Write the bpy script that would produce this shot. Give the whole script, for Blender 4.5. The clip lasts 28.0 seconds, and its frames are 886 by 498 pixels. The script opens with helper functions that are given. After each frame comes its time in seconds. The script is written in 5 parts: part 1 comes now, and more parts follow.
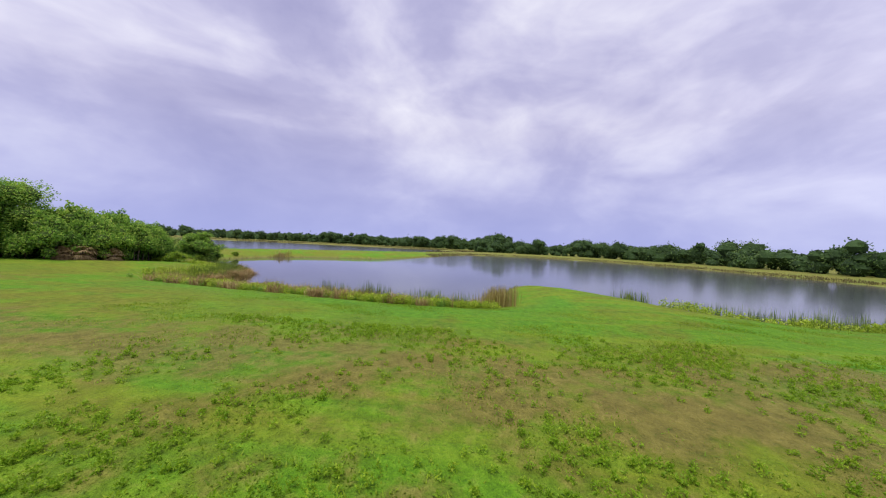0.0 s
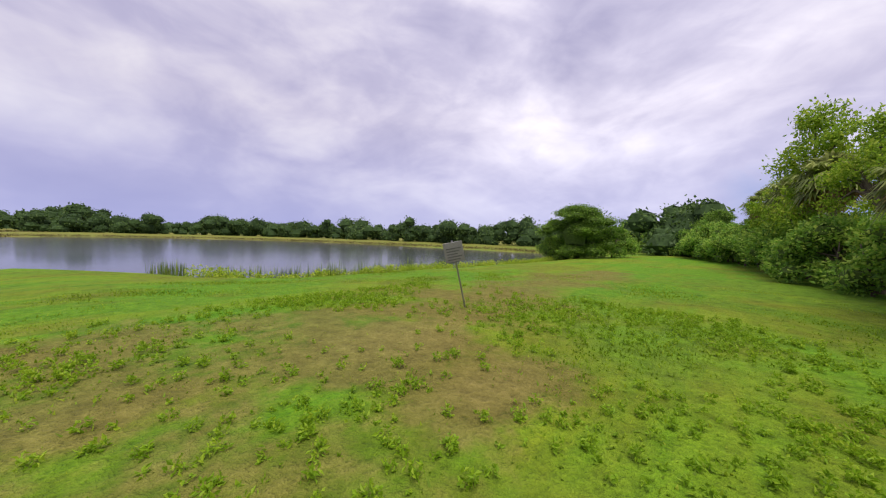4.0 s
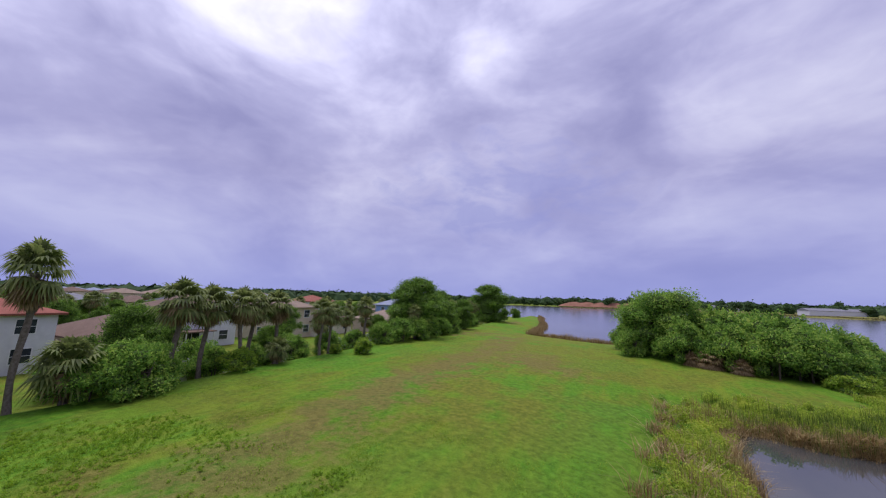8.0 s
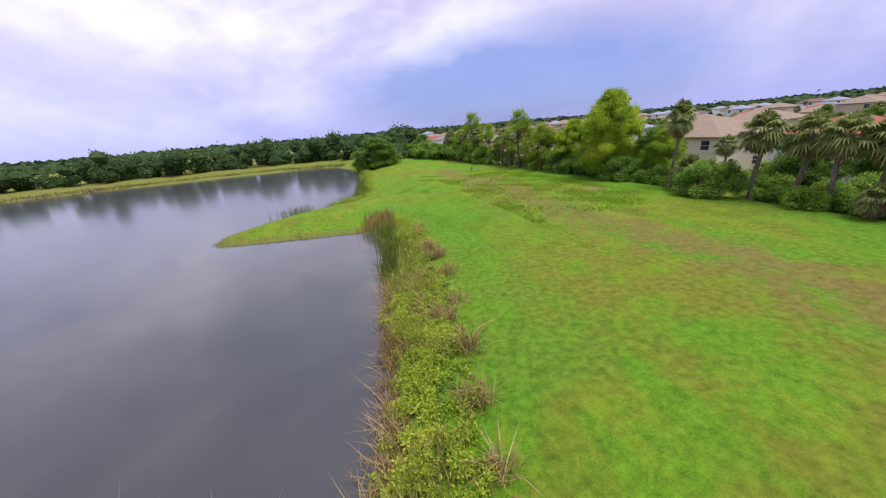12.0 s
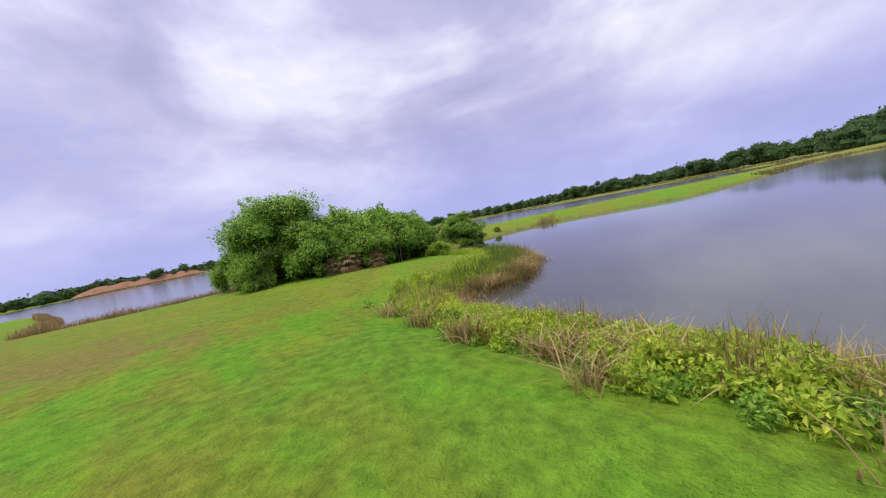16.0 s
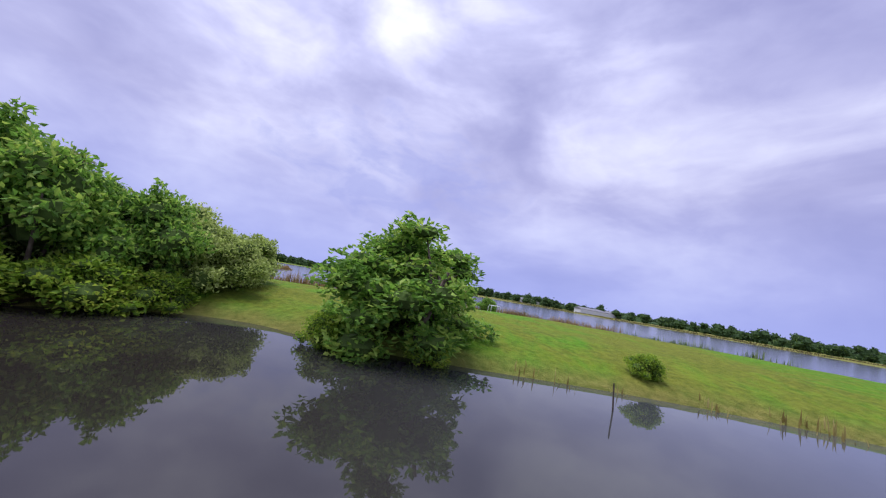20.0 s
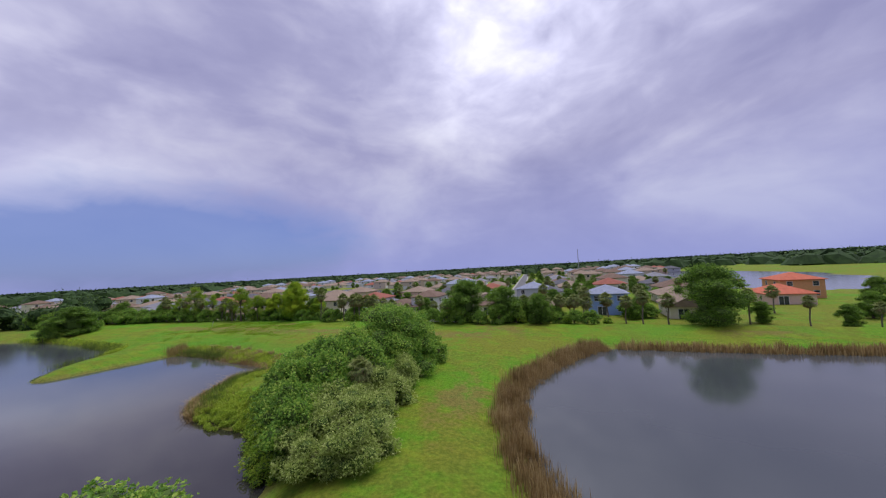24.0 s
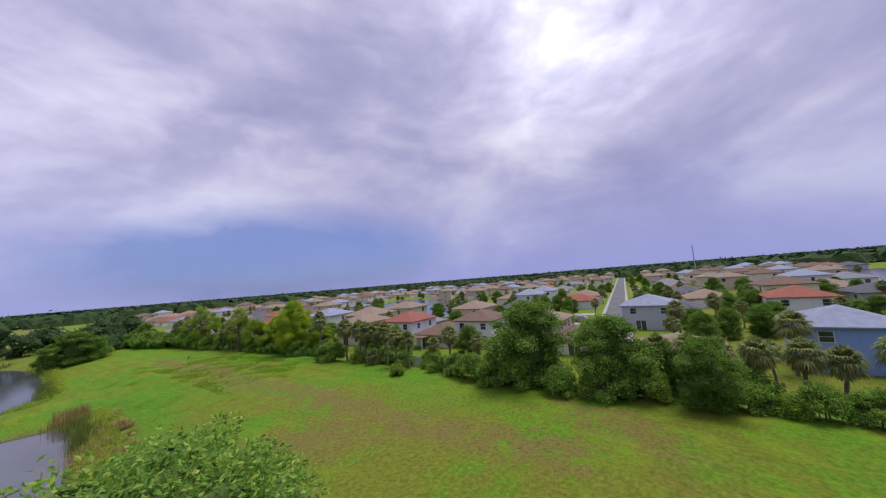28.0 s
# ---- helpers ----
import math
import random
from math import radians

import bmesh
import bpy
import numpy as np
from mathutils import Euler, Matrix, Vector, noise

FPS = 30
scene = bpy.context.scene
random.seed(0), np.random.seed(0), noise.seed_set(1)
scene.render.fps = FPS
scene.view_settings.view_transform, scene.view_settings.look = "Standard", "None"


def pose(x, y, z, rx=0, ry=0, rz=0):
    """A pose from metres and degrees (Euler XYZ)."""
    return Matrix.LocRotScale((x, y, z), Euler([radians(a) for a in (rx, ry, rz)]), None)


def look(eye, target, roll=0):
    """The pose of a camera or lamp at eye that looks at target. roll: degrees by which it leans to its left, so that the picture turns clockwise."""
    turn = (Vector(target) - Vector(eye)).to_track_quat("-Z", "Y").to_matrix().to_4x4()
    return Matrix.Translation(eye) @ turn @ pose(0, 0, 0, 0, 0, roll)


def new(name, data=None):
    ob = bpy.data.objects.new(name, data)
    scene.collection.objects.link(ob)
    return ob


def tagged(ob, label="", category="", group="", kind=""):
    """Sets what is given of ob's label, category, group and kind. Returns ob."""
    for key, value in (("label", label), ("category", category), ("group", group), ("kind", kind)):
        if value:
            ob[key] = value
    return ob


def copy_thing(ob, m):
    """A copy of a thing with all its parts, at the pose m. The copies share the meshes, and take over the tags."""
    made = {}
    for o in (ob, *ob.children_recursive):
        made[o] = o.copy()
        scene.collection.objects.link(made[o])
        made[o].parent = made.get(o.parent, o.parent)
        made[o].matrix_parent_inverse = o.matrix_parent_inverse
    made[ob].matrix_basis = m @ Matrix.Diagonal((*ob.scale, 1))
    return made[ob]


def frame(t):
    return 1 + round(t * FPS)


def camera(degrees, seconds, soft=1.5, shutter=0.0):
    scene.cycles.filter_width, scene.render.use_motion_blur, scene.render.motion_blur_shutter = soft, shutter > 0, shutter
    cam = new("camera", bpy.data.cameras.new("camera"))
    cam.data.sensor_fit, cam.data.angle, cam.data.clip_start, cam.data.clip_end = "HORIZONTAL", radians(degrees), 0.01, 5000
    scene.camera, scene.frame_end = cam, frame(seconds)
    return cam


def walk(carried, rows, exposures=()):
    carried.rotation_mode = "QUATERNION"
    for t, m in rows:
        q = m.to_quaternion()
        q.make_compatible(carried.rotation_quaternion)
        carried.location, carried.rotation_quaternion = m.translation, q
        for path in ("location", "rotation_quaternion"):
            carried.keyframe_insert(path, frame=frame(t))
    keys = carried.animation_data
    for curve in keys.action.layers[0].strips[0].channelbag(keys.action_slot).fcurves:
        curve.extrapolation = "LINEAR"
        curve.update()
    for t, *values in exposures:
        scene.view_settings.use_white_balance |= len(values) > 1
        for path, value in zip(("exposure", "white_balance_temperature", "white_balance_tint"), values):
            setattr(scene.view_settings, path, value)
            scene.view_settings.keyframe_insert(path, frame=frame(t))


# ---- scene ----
cam = camera(107.1, 28.0, soft=1.2)
PATH = [
    (0.00, pose(23.51, 29.44, 4.71, 89.37, -2.68, 95.79)),
    (0.50, pose(21.40, 24.94, 4.34, 93.90, -3.09, 48.50)),
    (1.00, pose(21.49, 22.28, 4.41, 96.18, 1.57, 13.76)),
    (1.50, pose(21.48, 21.66, 3.96, 94.82, 3.11, 1.10)),
    (2.00, pose(20.90, 23.20, 4.14, 90.10, 2.90, -3.40)),
    (2.50, pose(21.43, 25.01, 4.43, 86.27, 1.59, 0.13)),
    (3.00, pose(21.54, 28.59, 4.59, 84.58, -0.31, 6.39)),
    (3.50, pose(21.99, 32.92, 4.00, 86.26, -1.04, 16.33)),
    (4.00, pose(20.97, 39.32, 3.49, 88.02, -1.53, 40.45)),
    (4.50, pose(19.69, 45.84, 3.34, 84.97, -10.00, 89.05)),
    (5.17, pose(15.91, 50.17, 5.01, 82.81, -10.88, 128.45)),
    (5.83, pose(9.71, 49.45, 8.08, 80.57, -10.21, 167.87)),
    (6.50, pose(4.58, 44.73, 9.13, 79.28, -8.30, -152.90)),
    (7.00, pose(1.94, 39.81, 8.29, 89.65, -5.07, -149.37)),
    (7.50, pose(1.81, 33.72, 7.78, 97.19, -0.65, -150.51)),
    (8.00, pose(3.36, 30.03, 7.61, 98.41, -1.59, -154.99)),
    (8.50, pose(6.01, 23.59, 8.05, 98.42, -1.22, -162.77)),
    (9.00, pose(10.03, 18.05, 8.34, 97.55, -1.95, -176.70)),
    (9.50, pose(12.06, 11.45, 8.72, 94.92, 5.37, 150.41)),
    (10.00, pose(12.64, 3.40, 9.57, 83.43, 12.82, 100.05)),
    (10.50, pose(7.18, -3.09, 9.75, 73.78, 8.81, 48.68)),
    (11.00, pose(3.97, -5.96, 11.83, 67.66, 4.62, 14.54)),
    (11.50, pose(0.26, -5.31, 10.96, 67.72, 6.30, -2.85)),
    (12.00, pose(-2.70, -1.90, 9.17, 69.79, 4.70, -16.76)),
    (12.50, pose(-4.55, 1.60, 7.61, 73.51, 3.29, -28.33)),
    (13.00, pose(-4.76, 6.58, 8.14, 74.17, 4.23, -45.45)),
    (13.50, pose(-6.21, 13.70, 6.79, 72.47, 5.54, -86.74)),
    (14.17, pose(-1.94, 18.75, 5.90, 74.64, 3.65, -135.07)),
    (14.83, pose(6.87, 19.95, 5.45, 77.49, 4.01, 176.61)),
    (15.50, pose(9.90, 17.57, 4.78, 79.12, 6.38, 128.26)),
    (16.00, pose(6.70, 14.70, 4.04, 85.30, 11.10, 135.90)),
    (16.50, pose(3.86, 11.94, 4.07, 88.19, 11.13, 130.53)),
    (17.00, pose(1.09, 9.61, 4.77, 87.99, 9.63, 121.41)),
    (17.50, pose(-3.29, 6.79, 5.22, 87.88, 6.68, 116.25)),
    (18.00, pose(-8.45, 4.40, 4.39, 89.28, 5.43, 115.11)),
    (18.50, pose(-14.70, 1.24, 3.97, 90.43, 2.38, 118.22)),
    (19.00, pose(-20.55, -1.89, 3.38, 92.20, -0.81, 126.30)),
    (19.50, pose(-27.17, -2.85, 3.42, 94.15, -5.35, 145.96)),
    (20.00, pose(-33.40, -7.40, 2.60, 96.80, -9.60, -176.80)),
    (20.50, pose(-37.25, -9.87, 3.69, 97.19, -9.64, -152.00)),
    (21.17, pose(-40.74, -15.41, 4.31, 96.40, -6.21, -140.28)),
    (21.83, pose(-42.80, -22.81, 4.37, 96.33, -2.70, -128.66)),
    (22.50, pose(-42.37, -29.09, 6.45, 96.88, 0.25, -119.77)),
    (23.00, pose(-41.52, -32.80, 8.38, 96.57, 0.59, -101.36)),
    (23.50, pose(-41.09, -36.03, 10.64, 95.63, 2.32, -83.82)),
    (24.00, pose(-38.45, -38.46, 13.03, 93.59, 3.19, -67.75)),
    (24.50, pose(-35.63, -38.70, 14.79, 92.20, 4.07, -60.15)),
    (25.00, pose(-32.57, -38.65, 16.26, 90.14, 4.05, -56.45)),
    (25.50, pose(-29.32, -38.16, 17.47, 86.86, 4.47, -56.18)),
    (26.00, pose(-25.77, -37.58, 17.66, 83.98, 6.11, -57.53)),
    (26.50, pose(-22.26, -36.67, 16.77, 84.33, 7.59, -58.92)),
    (27.00, pose(-18.02, -34.62, 16.53, 85.87, 7.44, -59.90)),
    (27.50, pose(-12.00, -32.30, 15.00, 91.30, 5.40, -58.60)),
    (28.00, pose(-6.60, -30.40, 13.60, 95.50, 4.60, -54.00)),
]

EXPOSURES = [(0.0, 0.2, 6400, 9), (1.0, 0.02, 6600, 8), (2.5, 0.2, 7000, 6), (4.5, 0.2, 6700, 10), (6.5, 0.2, 6300, 13), (7.2, 0.12, 6200, 15), (8.0, -0.2, 5850, 18), (9.0, -0.25, 5850, 17),
             (10.0, 0.2, 6350, 11), (11.0, 0.3, 6150, 18), (13.5, 0.45, 6650, 8), (15.5, 0.35, 6500, 8), (17.0, 0.3, 6300, 10), (18.0, 0.35, 6550, 9), (19.0, 0.25, 6150, 10),
             (20.5, 0.1, 5800, 14), (22.5, -0.35, 5950, 14), (24.0, -0.22, 6050, 13), (25.0, -0.1, 6150, 12), (26.0, 0.17, 6400, 13), (27.0, 0.22, 6350, 13), (28.0, -0.15, 6150, 14)]
walk(cam, PATH, EXPOSURES)

# ---------------------------------------------------------------- world and sun
SUN_AZ = 235.0          # degrees, counted from +y towards -x
SUN_EL = 74.0
SUN_DIR = Vector((-math.sin(radians(SUN_AZ)) * math.cos(radians(SUN_EL)),
                  math.cos(radians(SUN_AZ)) * math.cos(radians(SUN_EL)),
                  math.sin(radians(SUN_EL))))


def link(nt, a, b):
    nt.links.new(a, b)


def node(nt, kind, **values):
    n = nt.nodes.new(kind)
    for key, value in values.items():
        if key in n.inputs:
            n.inputs[key].default_value = value
    return n


def math_node(nt, op, a, b=None, clamp=False):
    n = nt.nodes.new("ShaderNodeMath")
    n.operation = op
    n.use_clamp = clamp
    for i, v in enumerate((a, b)):
        if v is None:
            continue
        if isinstance(v, (int, float)):
            n.inputs[i].default_value = v
        else:
            link(nt, v, n.inputs[i])
    return n.outputs[0]


def ramp(nt, fac, stops, interpolation="LINEAR"):
    n = nt.nodes.new("ShaderNodeValToRGB")
    n.color_ramp.interpolation = interpolation
    el = n.color_ramp.elements
    while len(el) < len(stops):
        el.new(0.5)
    for e, (p, c) in zip(el, stops):
        e.position = p
        e.color = (*c, 1) if len(c) == 3 else c
    link(nt, fac, n.inputs[0])
    return n.outputs[0]


def mix(nt, fac, a, b, blend="MIX"):
    n = nt.nodes.new("ShaderNodeMix")
    n.data_type = "RGBA"
    n.blend_type = blend
    for sock, v in ((n.inputs[0], fac), (n.inputs[6], a), (n.inputs[7], b)):
        if isinstance(v, (int, float)):
            sock.default_value = v
        elif isinstance(v, tuple):
            sock.default_value = (*v, 1) if len(v) == 3 else v
        else:
            link(nt, v, sock)
    return n.outputs[2]


def noise_tex(nt, vec, scale, detail=4.0, rough=0.55, distortion=0.0):
    n = node(nt, "ShaderNodeTexNoise", Scale=scale, Detail=detail, Roughness=rough, Distortion=distortion)
    link(nt, vec, n.inputs["Vector"])
    return n.outputs["Fac"]


def build_world():
    world = bpy.data.worlds.new("overcast_sky")
    world.use_nodes = True
    scene.world = world
    nt = world.node_tree
    nt.nodes.clear()
    out = nt.nodes.new("ShaderNodeOutputWorld")
    bg = nt.nodes.new("ShaderNodeBackground")
    sky = nt.nodes.new("ShaderNodeTexSky")
    sky.sky_type = "NISHITA"
    sky.sun_disc = False
    sky.sun_elevation = radians(SUN_EL)
    sky.sun_rotation = radians(-SUN_AZ)
    sky.altitude = 10
    sky.ozone_density = 3.0
    tc = nt.nodes.new("ShaderNodeTexCoord")
    d = tc.outputs["Generated"]
    sep = nt.nodes.new("ShaderNodeSeparateXYZ")
    link(nt, d, sep.inputs[0])
    z = math_node(nt, "MAXIMUM", sep.outputs[2], 0.0)
    # a layer of cloud in long level banks
    mapped = nt.nodes.new("ShaderNodeMapping")
    mapped.inputs["Rotation"].default_value = (radians(4), radians(-5), radians(35))
    mapped.inputs["Scale"].default_value = (1.0, 1.1, 2.1)
    link(nt, d, mapped.inputs["Vector"])
    uv = mapped.outputs[0]
    big = noise_tex(nt, uv, 1.9, 5.0, 0.5, 0.45)
    fine = noise_tex(nt, uv, 7.0, 5.0, 0.55, 0.4)
    body = math_node(nt, "ADD", math_node(nt, "MULTIPLY", big, 0.78), math_node(nt, "MULTIPLY", fine, 0.22))
    cloud = ramp(nt, body, [(0.34, (0.39, 0.38, 0.61)), (0.46, (0.48, 0.465, 0.69)),
                            (0.54, (0.60, 0.58, 0.78)), (0.68, (0.82, 0.80, 0.92))])
    # brightness round the veiled sun
    glow = None
    for az, el, power, weight in ((SUN_AZ, 57, 12.0, 0.9), (277, 43, 24.0, 1.45), (186, 55, 6.0, 0.24), (14, 16, 7.0, 0.38)):
        dot = nt.nodes.new("ShaderNodeVectorMath")
        dot.operation = "DOT_PRODUCT"
        link(nt, d, dot.inputs[0])
        ce = math.cos(radians(el))
        dot.inputs[1].default_value = (-math.sin(radians(az)) * ce, math.cos(radians(az)) * ce, math.sin(radians(el)))
        lobe = math_node(nt, "MULTIPLY", math_node(nt, "POWER", math_node(nt, "MAXIMUM", dot.outputs["Value"], 0.0), power), weight)
        glow = lobe if glow is None else math_node(nt, "ADD", glow, lobe)
    glow = math_node(nt, "MULTIPLY", glow, math_node(nt, "ADD", math_node(nt, "MULTIPLY", body, 3.0), -0.8))
    cloud = mix(nt, 1.0, cloud, mix(nt, math_node(nt, "MAXIMUM", glow, 0.0), (0, 0, 0), (1.05, 1.02, 1.0)), "ADD")
    # towards the horizon the layer thins to a bluer haze
    haze = ramp(nt, z, [(0.0, (1, 1, 1)), (0.10, (0.65, 0.65, 0.65)), (0.32, (0, 0, 0))])
    cloud = mix(nt, math_node(nt, "MULTIPLY", haze, 0.75), cloud, (0.38, 0.42, 0.80))
    # clear blue gaps: a wide one low over the houses, a small rippled one over the wide pond
    def opening(az, rise, squash, ragged, lo, hi):
        flat = nt.nodes.new("ShaderNodeVectorMath")
        flat.operation = "MULTIPLY"
        flat.inputs[1].default_value = (1, 1, squash)
        link(nt, d, flat.inputs[0])
        unit = nt.nodes.new("ShaderNodeVectorMath")
        unit.operation = "NORMALIZE"
        link(nt, flat.outputs[0], unit.inputs[0])
        toward = nt.nodes.new("ShaderNodeVectorMath")
        toward.operation = "DOT_PRODUCT"
        link(nt, unit.outputs[0], toward.inputs[0])
        toward.inputs[1].default_value = Vector((-math.sin(radians(az)), math.cos(radians(az)), rise * squash)).normalized()
        edge = math_node(nt, "ADD", toward.outputs["Value"], math_node(nt, "MULTIPLY", math_node(nt, "ADD", fine, -0.5), ragged))
        return ramp(nt, edge, [(lo, (0, 0, 0)), (hi, (1, 1, 1))])

    gap = opening(-28, 0.085, 4.5, 0.10, 0.88, 0.955)
    small = opening(194, 0.30, 2.6, 0.16, 0.965, 0.998)
    cloud = mix(nt, math_node(nt, "MULTIPLY", small, 0.6), cloud, (0.36, 0.38, 0.70))
    sky_col = mix(nt, 1.0, sky.outputs[0], (0.085, 0.095, 0.135), "MULTIPLY")
    sky_col = mix(nt, 0.55, sky_col, (0.24, 0.30, 0.66))
    full = mix(nt, math_node(nt, "MULTIPLY", gap, 0.85), cloud, sky_col)
    link(nt, full, bg.inputs["Color"])
    bg.inputs["Strength"].default_value = 0.9
    link(nt, bg.outputs[0], out.inputs["Surface"])


build_world()
sun_data = bpy.data.lights.new("sun", "SUN")
sun_data.energy = 2.7
sun_data.angle = radians(30)
sun_data.color = (1.0, 0.95, 0.86)
sun = new("sun", sun_data)
sun.matrix_world = look(SUN_DIR * 100, (0, 0, 0))
scene.view_settings.exposure = 0.0


# ---------------------------------------------------------------- materials
def material(name, build, rough=0.8, metal=0.0, spec=0.3):
    m = bpy.data.materials.new(name)
    m.use_nodes = True
    nt = m.node_tree
    bsdf = nt.nodes["Principled BSDF"]
    bsdf.inputs["Roughness"].default_value = rough
    bsdf.inputs["Metallic"].default_value = metal
    bsdf.inputs["Specular IOR Level"].default_value = spec
    build(nt, bsdf)
    return m


def bump(nt, bsdf, height, strength, distance=0.02):
    b = node(nt, "ShaderNodeBump", Strength=strength, Distance=distance)
    link(nt, height, b.inputs["Height"])
    link(nt, b.outputs[0], bsdf.inputs["Normal"])


def place(nt, world=False):
    if world:
        return nt.nodes.new("ShaderNodeNewGeometry").outputs["Position"]
    return nt.nodes.new("ShaderNodeTexCoord").outputs["Object"]


def two_tone(name, a, b, scale, rough=0.8, bump_strength=0.3, fine=None, world=False, metal=0.0, spec=0.3, vary=0.0):
    """Two colours at two scales of noise, with relief."""
    def build(nt, bsdf):
        p = place(nt, world)
        n1 = noise_tex(nt, p, scale, 4)
        n2 = noise_tex(nt, p, fine or scale * 9, 5, 0.65)
        fac = math_node(nt, "ADD", math_node(nt, "MULTIPLY", n1, 0.6), math_node(nt, "MULTIPLY", n2, 0.4))
        col = ramp(nt, fac, [(0.36, a), (0.64, b)])
        if vary:
            info = nt.nodes.new("ShaderNodeObjectInfo")
            k = math_node(nt, "ADD", math_node(nt, "MULTIPLY", info.outputs["Random"], vary), 1 - vary / 2)
            hs = nt.nodes.new("ShaderNodeHueSaturation")
            link(nt, k, hs.inputs["Value"])
            link(nt, col, hs.inputs["Color"])
            col = hs.outputs[0]
        link(nt, col, bsdf.inputs["Base Color"])
        bump(nt, bsdf, n2, bump_strength)
    return material(name, build, rough, metal, spec)


def leaf_material(name, dark, mid, light, through_light=0.35, patch=0.25):
    """Foliage: every leaf its own tone, broad patches of lighter growth, some light through the blade."""
    m = bpy.data.materials.new(name)
    m.use_nodes = True
    nt = m.node_tree
    bsdf = nt.nodes["Principled BSDF"]
    bsdf.inputs["Roughness"].default_value = 0.55
    bsdf.inputs["Specular IOR Level"].default_value = 0.25
    geo = nt.nodes.new("ShaderNodeNewGeometry")
    n1 = noise_tex(nt, geo.outputs["Position"], patch, 2)
    fac = math_node(nt, "ADD", math_node(nt, "MULTIPLY", geo.outputs["Random Per Island"], 0.55),
                    math_node(nt, "MULTIPLY", n1, 0.6))
    col = ramp(nt, fac, [(0.22, dark), (0.58, mid), (0.92, light)])
    link(nt, col, bsdf.inputs["Base Color"])
    tr = nt.nodes.new("ShaderNodeBsdfTranslucent")
    link(nt, col, tr.inputs["Color"])
    ms = nt.nodes.new("ShaderNodeMixShader")
    ms.inputs[0].default_value = through_light
    link(nt, bsdf.outputs[0], ms.inputs[1])
    link(nt, tr.outputs[0], ms.inputs[2])
    link(nt, ms.outputs[0], nt.nodes["Material Output"].inputs["Surface"])
    return m


